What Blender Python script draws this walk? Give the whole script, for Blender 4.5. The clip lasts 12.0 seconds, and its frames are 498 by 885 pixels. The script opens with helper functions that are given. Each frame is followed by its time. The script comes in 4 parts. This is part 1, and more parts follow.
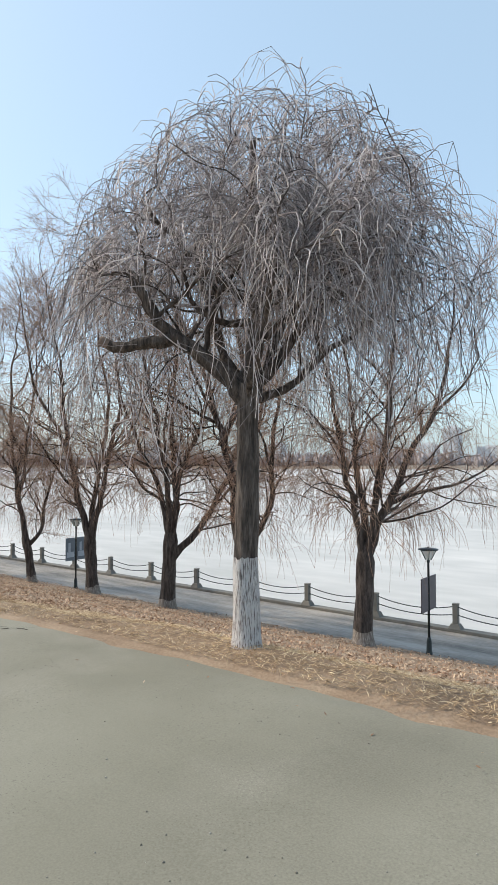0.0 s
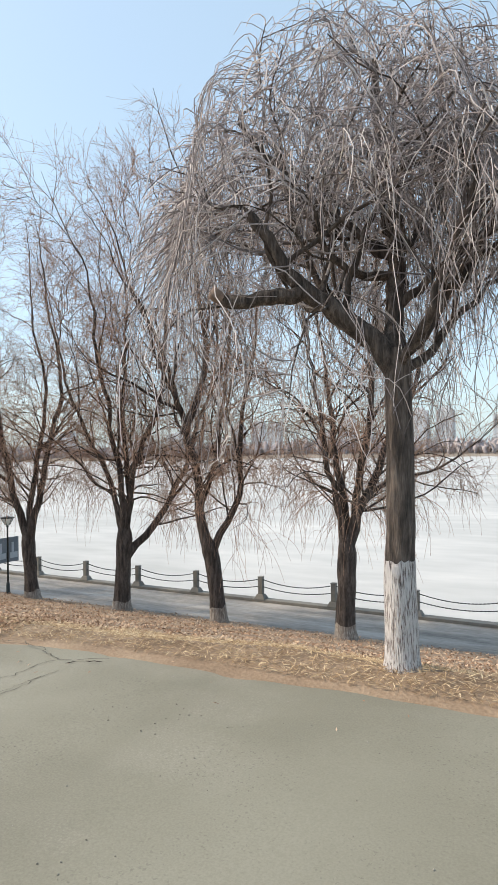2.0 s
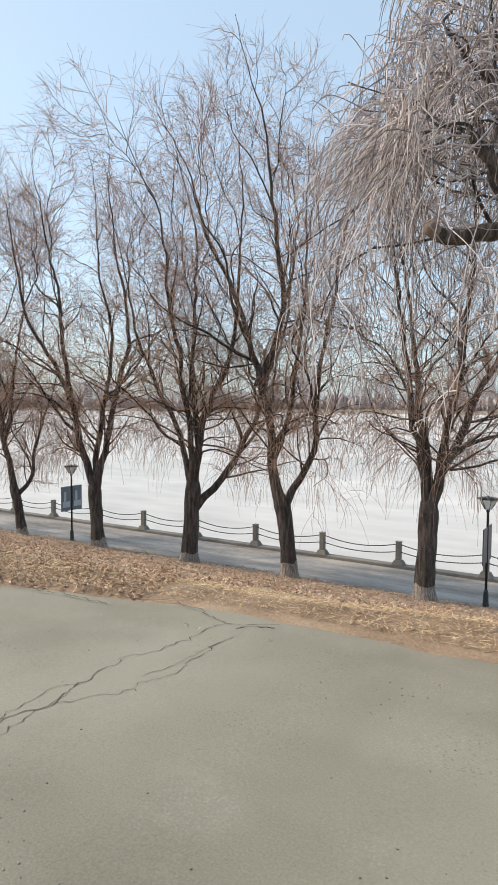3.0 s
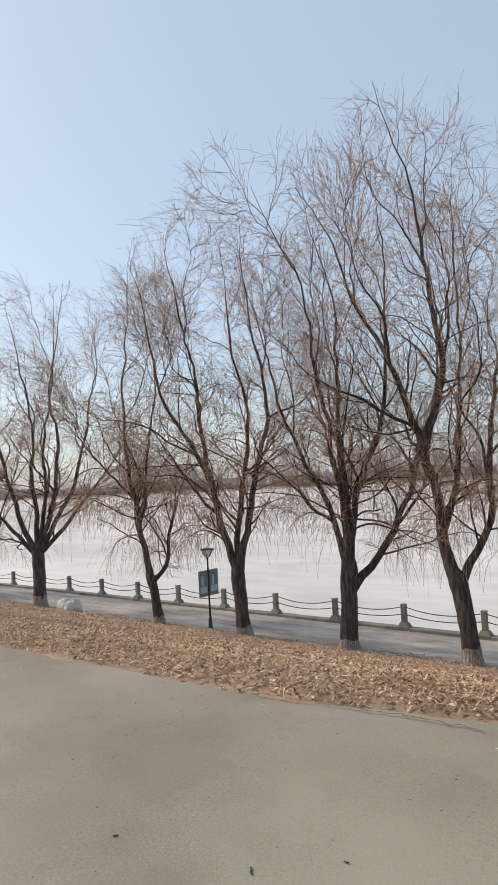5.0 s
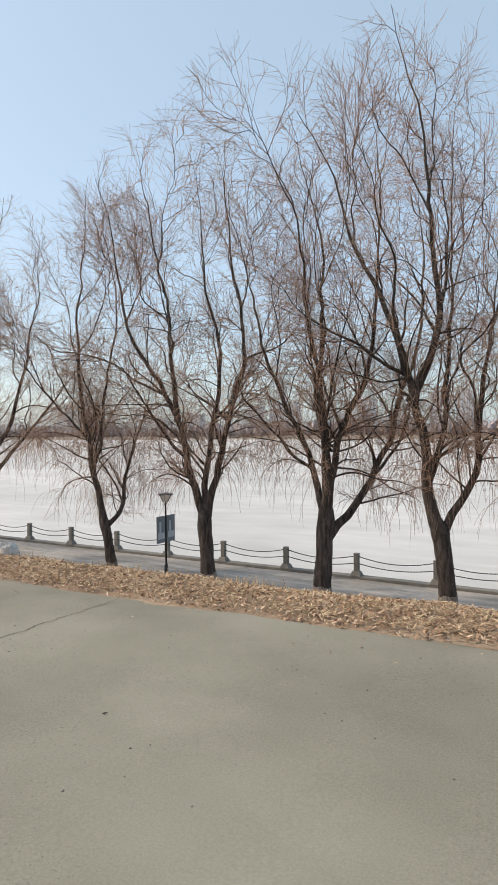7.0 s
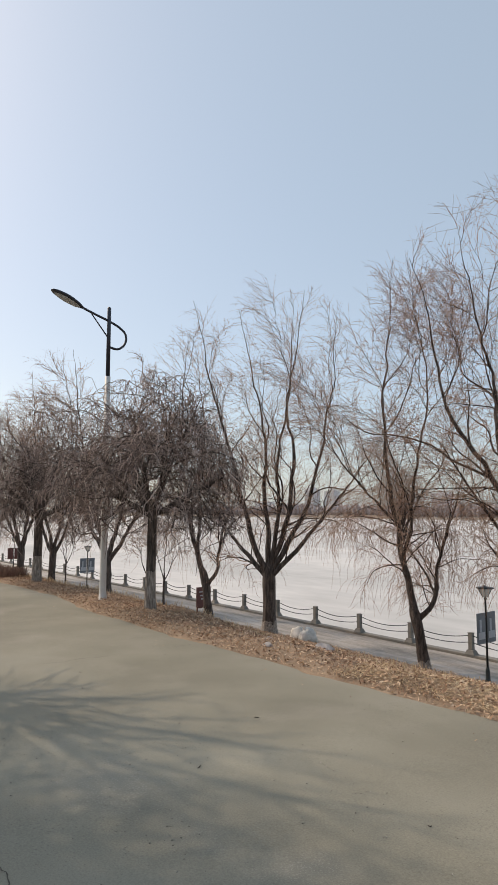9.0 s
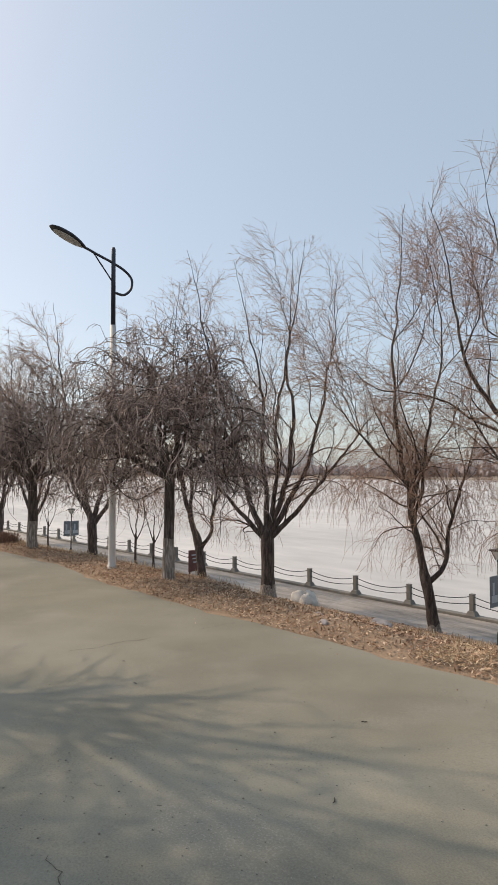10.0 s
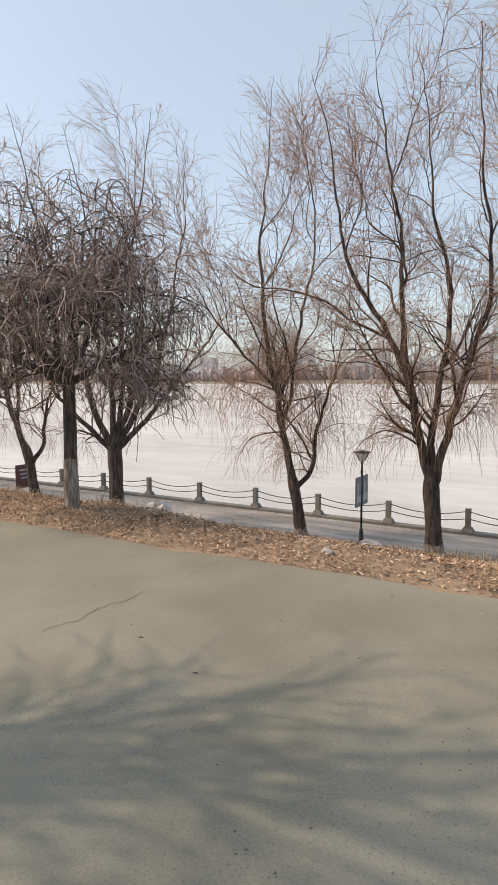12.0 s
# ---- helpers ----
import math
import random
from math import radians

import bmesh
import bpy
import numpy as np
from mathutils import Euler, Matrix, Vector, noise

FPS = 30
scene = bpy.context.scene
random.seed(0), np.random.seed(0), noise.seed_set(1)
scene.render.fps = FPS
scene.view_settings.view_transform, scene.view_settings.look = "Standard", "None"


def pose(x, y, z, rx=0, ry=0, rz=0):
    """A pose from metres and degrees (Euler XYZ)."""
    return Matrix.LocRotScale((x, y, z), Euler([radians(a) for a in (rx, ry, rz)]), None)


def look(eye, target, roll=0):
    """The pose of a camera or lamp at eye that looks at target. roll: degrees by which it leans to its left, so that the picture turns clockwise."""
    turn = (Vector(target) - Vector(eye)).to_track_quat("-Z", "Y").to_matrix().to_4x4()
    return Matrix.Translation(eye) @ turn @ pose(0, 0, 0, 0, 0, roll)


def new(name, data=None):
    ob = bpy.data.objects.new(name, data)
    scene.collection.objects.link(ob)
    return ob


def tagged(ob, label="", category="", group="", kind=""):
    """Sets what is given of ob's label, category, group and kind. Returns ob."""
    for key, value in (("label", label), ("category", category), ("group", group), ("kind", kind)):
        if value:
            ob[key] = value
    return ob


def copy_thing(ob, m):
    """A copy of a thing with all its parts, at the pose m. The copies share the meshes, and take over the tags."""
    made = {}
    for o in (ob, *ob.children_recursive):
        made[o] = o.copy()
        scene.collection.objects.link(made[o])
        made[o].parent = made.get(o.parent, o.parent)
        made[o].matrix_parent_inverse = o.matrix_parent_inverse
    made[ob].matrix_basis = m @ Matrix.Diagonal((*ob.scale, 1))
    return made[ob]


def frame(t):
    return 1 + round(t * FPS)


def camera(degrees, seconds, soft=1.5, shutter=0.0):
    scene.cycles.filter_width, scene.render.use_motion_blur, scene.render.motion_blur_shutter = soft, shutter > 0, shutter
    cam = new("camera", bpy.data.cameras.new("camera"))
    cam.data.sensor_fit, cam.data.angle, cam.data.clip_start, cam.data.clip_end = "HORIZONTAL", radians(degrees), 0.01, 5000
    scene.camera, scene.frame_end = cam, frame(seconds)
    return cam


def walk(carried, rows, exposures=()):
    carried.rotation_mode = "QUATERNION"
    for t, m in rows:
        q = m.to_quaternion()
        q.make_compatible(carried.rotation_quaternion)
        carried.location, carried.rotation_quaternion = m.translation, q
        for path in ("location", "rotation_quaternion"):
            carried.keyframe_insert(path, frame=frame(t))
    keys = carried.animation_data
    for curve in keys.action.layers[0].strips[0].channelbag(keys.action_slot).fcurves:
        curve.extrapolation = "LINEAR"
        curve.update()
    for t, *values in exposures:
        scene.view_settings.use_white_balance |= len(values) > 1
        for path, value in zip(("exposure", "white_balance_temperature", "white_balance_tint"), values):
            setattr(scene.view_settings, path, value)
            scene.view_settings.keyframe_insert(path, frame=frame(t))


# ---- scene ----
cam = camera(42.7, 12.0, soft=0.7)
PATH = [
    (0, (23.756, -19.855, 5.294), (22.528, -18.278, 5.358), -0.1),
    (0.5, (23.207, -19.915, 5.288), (22.128, -18.234, 5.183), 1.8),
    (1, (22.711, -19.923, 5.293), (21.658, -18.225, 5.204), 0.2),
    (1.5, (22.167, -19.942, 5.275), (21.115, -18.241, 5.298), -0.9),
    (2, (21.641, -19.989, 5.263), (20.675, -18.238, 5.295), -1.0),
    (2.5, (21.079, -20.058, 5.292), (20.019, -18.362, 5.321), -1.9),
    (3, (20.489, -20.167, 5.275), (19.434, -18.472, 5.161), 0.3),
    (3.5, (19.938, -20.254, 5.293), (18.827, -18.594, 5.401), -2.7),
    (3.7, (19.729, -20.303, 5.316), (18.519, -18.713, 5.391), -1.7),
    (5.3, (18.051, -20.446, 5.205), (16.794, -18.897, 5.34), -3.0),
    (5.5, (17.879, -20.536, 5.183), (16.604, -18.996, 5.146), -2.0),
    (6, (17.531, -20.744, 5.162), (16.385, -19.107, 5.239), -2.9),
    (6.5, (16.749, -20.793, 5.169), (15.572, -19.181, 5.298), -1.4),
    (7, (16.181, -21.013, 5.09), (15.175, -19.285, 5.061), -0.5),
    (7.2, (15.961, -21.077, 5.088), (14.985, -19.337, 5.23), -0.9),
    (8.8, (14.237, -21.581, 5.281), (12.758, -20.244, 5.441), 0.1),
    (9, (13.984, -21.54, 5.275), (12.421, -20.311, 5.493), 0.3),
    (9.5, (13.197, -21.56, 5.263), (11.652, -20.292, 5.202), 0.8),
    (10, (12.582, -21.591, 5.29), (11.066, -20.291, 5.386), 0.1),
    (10.5, (11.874, -21.648, 5.268), (10.415, -20.282, 5.354), 0.2),
    (11, (11.315, -21.749, 5.262), (9.928, -20.309, 5.326), -1.3),
    (11.5, (10.67, -21.616, 5.243), (9.402, -20.071, 5.176), -0.1),
    (12, (10.041, -21.713, 5.275), (9.014, -20.009, 5.072), -0.3),
]
walk(cam, [(t, look(eye, target, roll)) for t, eye, target, roll in PATH],
     [(0, 0.42, 6730, 10), (1.5, 0.49, 7030, 12), (2.5, 0.56, 6910, 11), (3, 0.48, 7060, 13), (3.5, 0.28, 7060, 12), (5.5, 0.24, 7360, 17), (7.2, 0.30, 7210, 14), (8.8, 0.06, 7510, 17), (10.5, 0.13, 7610, 18), (12, 0.34, 7710, 19)])

# ---- world, sun ----
SUN_AZ, SUN_EL = -111.0, 40.0          # degrees; azimuth from +y towards +x
world = bpy.data.worlds.new("sky")
scene.world = world
world.use_nodes = True
wn = world.node_tree.nodes
sky = wn.new("ShaderNodeTexSky")
sky.sky_type, sky.sun_disc = "NISHITA", False
sky.sun_elevation, sky.sun_rotation = radians(SUN_EL), radians(SUN_AZ)
sky.air_density, sky.dust_density, sky.ozone_density = 1.0, 1.7, 1.8
haze = wn.new("ShaderNodeMix")            # thin winter haze over the whole sky
haze.data_type = "RGBA"
haze.inputs[0].default_value = 0.45
haze.inputs[7].default_value = (3.6, 5.1, 6.3, 1)
world.node_tree.links.new(sky.outputs[0], haze.inputs[6])
world.node_tree.links.new(haze.outputs[2], wn["Background"].inputs[0])
wn["Background"].inputs[1].default_value = 0.15
sun = new("sun", bpy.data.lights.new("sun", "SUN"))
sun.data.energy, sun.data.angle, sun.data.color = 2.9, radians(0.45), (1.0, 0.90, 0.76)
sa, se = radians(SUN_AZ), radians(SUN_EL)
to_sun = Vector((math.sin(sa) * math.cos(se), math.cos(sa) * math.cos(se), math.sin(se)))
sun.matrix_world = look(to_sun * 80, (0, 0, 0))


# ---- materials ----
def material(name, stops, scale=8.0, rough=0.85, bump=0.3, detail=6.0, metal=0.0, fine=60.0, stretch=(1, 1, 1), by="", spread=0.0, dist=0.02, span=(0.32, 0.68)):
    """Base colour from a noise over colour stops; bump from two noises; by: vary brightness by 'object' or 'island'."""
    m = bpy.data.materials.new(name)
    m.use_nodes = True
    nt = m.node_tree
    n, l = nt.nodes, nt.links
    b = n["Principled BSDF"]
    tc, mp = n.new("ShaderNodeTexCoord"), n.new("ShaderNodeMapping")
    mp.inputs["Scale"].default_value = stretch
    l.new(tc.outputs["Object"], mp.inputs[0])
    n1, n2 = n.new("ShaderNodeTexNoise"), n.new("ShaderNodeTexNoise")
    for q, s in ((n1, scale), (n2, fine)):
        q.inputs["Scale"].default_value, q.inputs["Detail"].default_value = s, detail
        l.new(mp.outputs[0], q.inputs["Vector"])
    mixf = n.new("ShaderNodeMix")
    mixf.inputs[0].default_value = 0.35
    l.new(n1.outputs[0], mixf.inputs[2])
    l.new(n2.outputs[0], mixf.inputs[3])
    fac = mixf.outputs[0]
    if by:
        src = n.new("ShaderNodeNewGeometry").outputs["Random Per Island"] if by == "island" else n.new("ShaderNodeObjectInfo").outputs["Random"]
        mr = n.new("ShaderNodeMapRange")
        mr.inputs[3].default_value, mr.inputs[4].default_value = -spread, spread
        l.new(src, mr.inputs[0])
        ad = n.new("ShaderNodeMath")
        ad.operation = "ADD"
        l.new(fac, ad.inputs[0])
        l.new(mr.outputs[0], ad.inputs[1])
        fac = ad.outputs[0]
    ramp = n.new("ShaderNodeValToRGB")
    lo, hi = (0.0, 1.0) if by else span
    for i, c in enumerate(stops):
        p = lo + (hi - lo) * i / max(1, len(stops) - 1)
        e = ramp.color_ramp.elements[i] if i < 2 else ramp.color_ramp.elements.new(p)
        e.position, e.color = p, (*c, 1)
    l.new(fac, ramp.inputs[0])
    l.new(ramp.outputs[0], b.inputs["Base Color"])
    b.inputs["Roughness"].default_value, b.inputs["Metallic"].default_value = rough, metal
    if bump:
        bp = n.new("ShaderNodeBump")
        bp.inputs["Strength"].default_value, bp.inputs["Distance"].default_value = bump, dist
        l.new(mixf.outputs[0], bp.inputs["Height"])
        l.new(bp.outputs[0], b.inputs["Normal"])
    return m


M_ROAD = material("worn_concrete", [(0.146, 0.139, 0.107), (0.216, 0.206, 0.161), (0.277, 0.267, 0.216)], 0.6, 0.9, 0.45, 9, fine=95, dist=0.006, span=(0.34, 0.66))


def wear_road(m):
    """Scuffed pale patches with exposed grit, dark pits and wide faint stains on the concrete."""
    n, l = m.node_tree.nodes, m.node_tree.links
    shader = next(q for q in n if q.type == "BSDF_PRINCIPLED")
    col = shader.inputs["Base Color"].links[0].from_socket
    at = next(q for q in n if q.type == "TEX_COORD").outputs["Object"]

    def spots(scale, lo, hi, detail=2.0):
        t, r = n.new("ShaderNodeTexNoise"), n.new("ShaderNodeMapRange")
        t.inputs["Scale"].default_value, t.inputs["Detail"].default_value = scale, detail
        r.inputs[1].default_value, r.inputs[2].default_value = lo, hi
        l.new(at, t.inputs["Vector"])
        l.new(t.outputs[0], r.inputs[0])
        return r.outputs[0]

    def times(a, b):
        k = n.new("ShaderNodeMath")
        k.operation = "MULTIPLY"
        l.new(a, k.inputs[0])
        if isinstance(b, float):
            k.inputs[1].default_value = b
        else:
            l.new(b, k.inputs[1])
        return k.outputs[0]

    def over(below, amount, colour):
        k = n.new("ShaderNodeMix")
        k.data_type = "RGBA"
        l.new(amount, k.inputs[0])
        l.new(below, k.inputs[6])
        k.inputs[7].default_value = (*colour, 1)
        return k.outputs[2]

    scuffed = spots(0.85, 0.54, 0.72, 4.0)
    col = over(col, times(spots(0.22, 0.42, 0.66, 5.0), 0.35), (0.178, 0.171, 0.127))
    col = over(col, times(scuffed, 0.25), (0.31, 0.29, 0.245))
    col = over(col, times(times(spots(85.0, 0.55, 0.66), scuffed), 0.4), (0.42, 0.40, 0.355))
    col = over(col, times(times(spots(60.0, 0.63, 0.68), spots(1.3, 0.42, 0.65)), 0.4), (0.07, 0.062, 0.05))
    l.new(col, shader.inputs["Base Color"])


wear_road(M_ROAD)
M_SOIL = material("dry_soil", [(0.155, 0.105, 0.069), (0.268, 0.188, 0.125), (0.362, 0.274, 0.192)], 1.6, 0.95, 0.8, 10, fine=40, dist=0.04)
# Streaks along the promenade put tree shadows into the paving's grey.
M_PAVE = material("shade_streaked_paving", [(0.155, 0.14, 0.123), (0.275, 0.252, 0.226), (0.39, 0.362, 0.33)], 0.8, 0.85, 0.25, 8, fine=9, stretch=(0.3, 2.0, 1), span=(0.36, 0.62))
M_STONE = material("grey_granite", [(0.105, 0.10, 0.088), (0.185, 0.175, 0.155), (0.26, 0.248, 0.225)], 3.0, 0.85, 0.4, 8, fine=70, by="object", spread=0.15)
M_CHAIN = material("dull_iron", [(0.06, 0.06, 0.06), (0.13, 0.125, 0.12)], 20, 0.55, 0.2, metal=0.6)
M_ICE = material("snowy_ice", [(0.41, 0.41, 0.395), (0.50, 0.494, 0.478), (0.61, 0.595, 0.57)], 0.05, 0.7, 0.12, 9, fine=0.5, stretch=(0.5, 1.2, 1), span=(0.36, 0.64))
M_BARK = material("willow_bark", [(0.03, 0.0235, 0.0205), (0.072, 0.056, 0.048), (0.135, 0.11, 0.095)], 5, 0.95, 1.0, 8, fine=26, stretch=(3, 3, 0.5), dist=0.06, span=(0.38, 0.62))
M_BARK0 = material("old_willow_bark", [(0.034, 0.0265, 0.0225), (0.088, 0.068, 0.057), (0.175, 0.14, 0.118)], 6, 0.95, 1.0, 8, fine=30, stretch=(4, 4, 0.5), dist=0.05, span=(0.38, 0.62))
M_LIME = material("limewash", [(0.11, 0.085, 0.075), (0.26, 0.215, 0.20), (0.58, 0.54, 0.525), (0.70, 0.665, 0.65)], 34, 0.95, 1.0, 5, fine=80, stretch=(3, 3, 0.28), dist=0.05, span=(0.37, 0.53))
M_LIME2 = material("faded_limewash", [(0.10, 0.08, 0.068), (0.24, 0.205, 0.175), (0.50, 0.46, 0.42)], 12, 0.95, 0.9, 8, fine=26, stretch=(3, 3, 0.5), dist=0.04)
M_TWIG = material("willow_twigs", [(0.17, 0.102, 0.073), (0.36, 0.222, 0.158), (0.52, 0.365, 0.265)], 0.9, 0.8, 0, by="island", spread=0.35)
M_CURL = material("dark_weeping_twigs", [(0.06, 0.043, 0.04), (0.225, 0.168, 0.15), (0.56, 0.45, 0.40)], 1.1, 0.8, 0, by="island", spread=0.45)
M_STRAND = material("weeping_strands", [(0.085, 0.07, 0.068), (0.34, 0.29, 0.282), (0.72, 0.65, 0.63)], 1.1, 0.7, 0, by="island", spread=0.45)
M_LEAF = material("dead_leaves", [(0.15, 0.08, 0.048), (0.36, 0.212, 0.132), (0.52, 0.355, 0.235), (0.64, 0.49, 0.355)], 2.0, 0.85, 0, by="island", spread=0.5)
M_STRAW = material("dry_straw", [(0.22, 0.135, 0.07), (0.48, 0.34, 0.195), (0.70, 0.57, 0.385)], 2.0, 0.85, 0, by="island", spread=0.5)
M_SAWN = material("sawn_wood", [(0.17, 0.115, 0.088), (0.32, 0.235, 0.185)], 14, 0.9, 0.5)
M_POLE = material("dark_green_paint", [(0.016, 0.022, 0.022), (0.032, 0.042, 0.042)], 14, 0.45, 0.05)
M_WHITE = material("weathered_white_paint", [(0.50, 0.49, 0.47), (0.62, 0.61, 0.59)], 4, 0.55, 0.1)
M_NAVY = material("dark_blue_enamel", [(0.012, 0.016, 0.028), (0.022, 0.028, 0.045)], 6, 0.4, 0.05)
M_BOARD = material("slate_blue_board", [(0.10, 0.125, 0.155), (0.16, 0.19, 0.22)], 3, 0.5, 0.05)
M_BOARD1 = material("plum_grey_board", [(0.075, 0.062, 0.072), (0.115, 0.10, 0.11)], 3, 0.5, 0.05)
M_PICT = material("pale_print", [(0.33, 0.38, 0.43), (0.46, 0.50, 0.54)], 5, 0.6, 0)
M_RED = material("red_brown_board", [(0.085, 0.028, 0.025), (0.14, 0.05, 0.042)], 4, 0.55, 0.05)
M_GLASSY = material("frosted_lamp_pane", [(0.36, 0.42, 0.46), (0.44, 0.50, 0.54)], 5, 0.35, 0)
M_PANE = material("clear_lamp_pane", [(0.60, 0.62, 0.61), (0.68, 0.70, 0.69)], 5, 0.12, 0)
gn = M_PANE.node_tree
shine = next(n for n in gn.nodes if n.type == "BSDF_PRINCIPLED")
clear = gn.nodes.new("ShaderNodeBsdfTransparent")
clear.inputs[0].default_value = (0.93, 0.95, 0.94, 1)
blend = gn.nodes.new("ShaderNodeMixShader")
blend.inputs[0].default_value = 0.55
gn.links.new(shine.outputs[0], blend.inputs[1])
gn.links.new(clear.outputs[0], blend.inputs[2])
gn.links.new(blend.outputs[0], next(n for n in gn.nodes if n.type == "OUTPUT_MATERIAL").inputs[0])
M_CRACK = material("crack_filling", [(0.055, 0.05, 0.04), (0.105, 0.093, 0.075)], 20, 0.95, 0)
M_ROCK = material("pale_rock", [(0.42, 0.40, 0.37), (0.58, 0.56, 0.52), (0.70, 0.68, 0.64)], 6, 0.9, 0.6, 8, fine=30)
M_ROCK2 = material("pinkish_stone", [(0.30, 0.26, 0.24), (0.40, 0.355, 0.33), (0.48, 0.44, 0.41)], 6, 0.9, 0.5, 8, fine=30)
M_GRIT = material("road_grit", [(0.15, 0.135, 0.11), (0.22, 0.20, 0.17), (0.36, 0.34, 0.30)], 3, 0.9, 0, by="island", spread=0.5)
# Far wood, walls and windows carry the distance haze in their base colours.
M_FARWOOD = material("far_wood_hazed", [(0.33, 0.295, 0.30), (0.39, 0.35, 0.355), (0.46, 0.415, 0.415)], 0.03, 0.95, 0, by="island", spread=0.3)
M_FARBLD = material("far_concrete_hazed", [(0.54, 0.55, 0.57), (0.64, 0.65, 0.67)], 0.02, 0.9, 0, by="object", spread=0.3)
M_FARWIN = material("far_windows_hazed", [(0.46, 0.48, 0.51), (0.52, 0.54, 0.57)], 0.05, 0.5, 0)
M_FARLAND = material("far_bank", [(0.26, 0.22, 0.18), (0.34, 0.29, 0.24)], 0.05, 0.95, 0)
M_HEDGE = material("dry_hedge", [(0.11, 0.06, 0.045), (0.22, 0.13, 0.095)], 3, 0.9, 0, by="island", spread=0.3)

rng = np.random.default_rng(7)


# ---- mesh helpers ----
def thing(name, loc=(0, 0, 0), label="", category="", group="", kind=""):
    e = new(name)
    e.location = loc
    return tagged(e, label, category, group, kind)


def mesh_object(name, verts, faces, mat, parent=None, label="", smooth=False):
    me = bpy.data.meshes.new(name)
    if isinstance(verts, np.ndarray):
        k = faces.shape[1]
        me.vertices.add(len(verts))
        me.vertices.foreach_set("co", verts.astype(np.float32).ravel())
        me.loops.add(faces.size)
        me.loops.foreach_set("vertex_index", faces.astype(np.int32).ravel())
        me.polygons.add(len(faces))
        me.polygons.foreach_set("loop_start", np.arange(len(faces), dtype=np.int32) * k)
        me.update(calc_edges=True)
    else:
        me.from_pydata(verts, [], faces)
    if smooth:
        me.polygons.foreach_set("use_smooth", [True] * len(me.polygons))
    me.materials.append(mat)
    ob = new(name, me)
    ob.parent = parent
    return tagged(ob, label)


def part(name, bm, mat, parent, label="", smooth=False):
    me = bpy.data.meshes.new(name)
    bm.to_mesh(me)
    bm.free()
    if smooth:
        me.polygons.foreach_set("use_smooth", [True] * len(me.polygons))
    me.materials.append(mat)
    ob = new(name, me)
    ob.parent = parent
    return tagged(ob, label)


def box_bm(size, centre=(0, 0, 0), bevel=0.0, taper=1.0, bm=None, m=None):
    out = bm or bmesh.new()
    got = bmesh.ops.create_cube(out, size=1)["verts"]
    for v in got:
        k = taper if v.co.z > 0 else 1.0
        v.co = Vector((v.co.x * size[0] * k, v.co.y * size[1] * k, v.co.z * size[2])) + Vector(centre)
        if m is not None:
            v.co = m @ v.co
    if bevel:
        es = list({e for v in got for e in v.link_edges})
        bmesh.ops.bevel(out, geom=es, offset=bevel, segments=2, affect="EDGES", profile=0.6)
    return out


def lathe_bm(profile, sides=16):
    bm = bmesh.new()
    rings = []
    for r, z in profile:
        rings.append([bm.verts.new((r * math.cos(a * 2 * math.pi / sides), r * math.sin(a * 2 * math.pi / sides), z)) for a in range(sides)])
    for a, b in zip(rings, rings[1:]):
        for i in range(sides):
            j = (i + 1) % sides
            bm.faces.new((a[i], a[j], b[j], b[i]))
    bm.faces.new(rings[0][::-1])
    bm.faces.new(rings[-1])
    return bm


def tubes(P, R, sides=3):
    """Tubes along polylines P (n, k, 3) with radii R (n, k): vertices and quads."""
    n, k, _ = P.shape
    T = np.gradient(P, axis=1)
    T /= np.linalg.norm(T, axis=2, keepdims=True) + 1e-9
    ref = np.where(np.abs(T[..., 2:3]) > 0.9, np.array([1.0, 0.2, 0.0]), np.array([0.1, 0.0, 1.0]))
    A = np.cross(T, ref)
    # keep the frame from flipping along one tube
    for j in range(1, k):
        a = A[:, j - 1] - T[:, j] * np.sum(A[:, j - 1] * T[:, j], axis=1, keepdims=True)
        A[:, j] = a / (np.linalg.norm(a, axis=1, keepdims=True) + 1e-9)
    A[:, 0] /= np.linalg.norm(A[:, 0], axis=1, keepdims=True) + 1e-9
    B = np.cross(T, A)
    ang = np.arange(sides) * 2 * np.pi / sides
    V = P[:, :, None] + R[:, :, None, None] * (A[:, :, None] * np.cos(ang)[:, None] + B[:, :, None] * np.sin(ang)[:, None])
    idx = np.arange(n * k * sides).reshape(n, k, sides)
    nx = np.roll(idx, -1, axis=2)
    F = np.stack([idx[:, :-1], nx[:, :-1], nx[:, 1:], idx[:, 1:]], axis=-1).reshape(-1, 4)
    return V.reshape(-1, 3), F


def join(*pieces):
    vs, fs, o = [], [], 0
    for v, f in pieces:
        vs.append(v)
        fs.append(f + o)
        o += len(v)
    return np.concatenate(vs), np.concatenate(fs)


def grow(base, d, length, k, up=0.0, droop=0.0, wander=0.1, hold=0.0, pull=None):
    """Polylines from base (n, 3) along d (n, 3): they bend up or down on the way, wander, and give way to the wind (pull)."""
    n = len(base)
    P = np.empty((n, k, 3))
    P[:, 0] = base
    step = (length / (k - 1))[:, None]
    drift = rng.normal(0, wander, (n, 3))
    first = d.copy()
    d = d.copy()
    for j in range(1, k):
        s = j / (k - 1)
        drift = 0.3 * drift + rng.normal(0, wander, (n, 3))
        d = d + drift + hold * (first - d)
        d[:, 2] += up - droop * s
        if pull is not None:
            d = d + pull * s
        d /= np.linalg.norm(d, axis=1, keepdims=True) + 1e-9
        P[:, j] = P[:, j - 1] + d * step
    return P


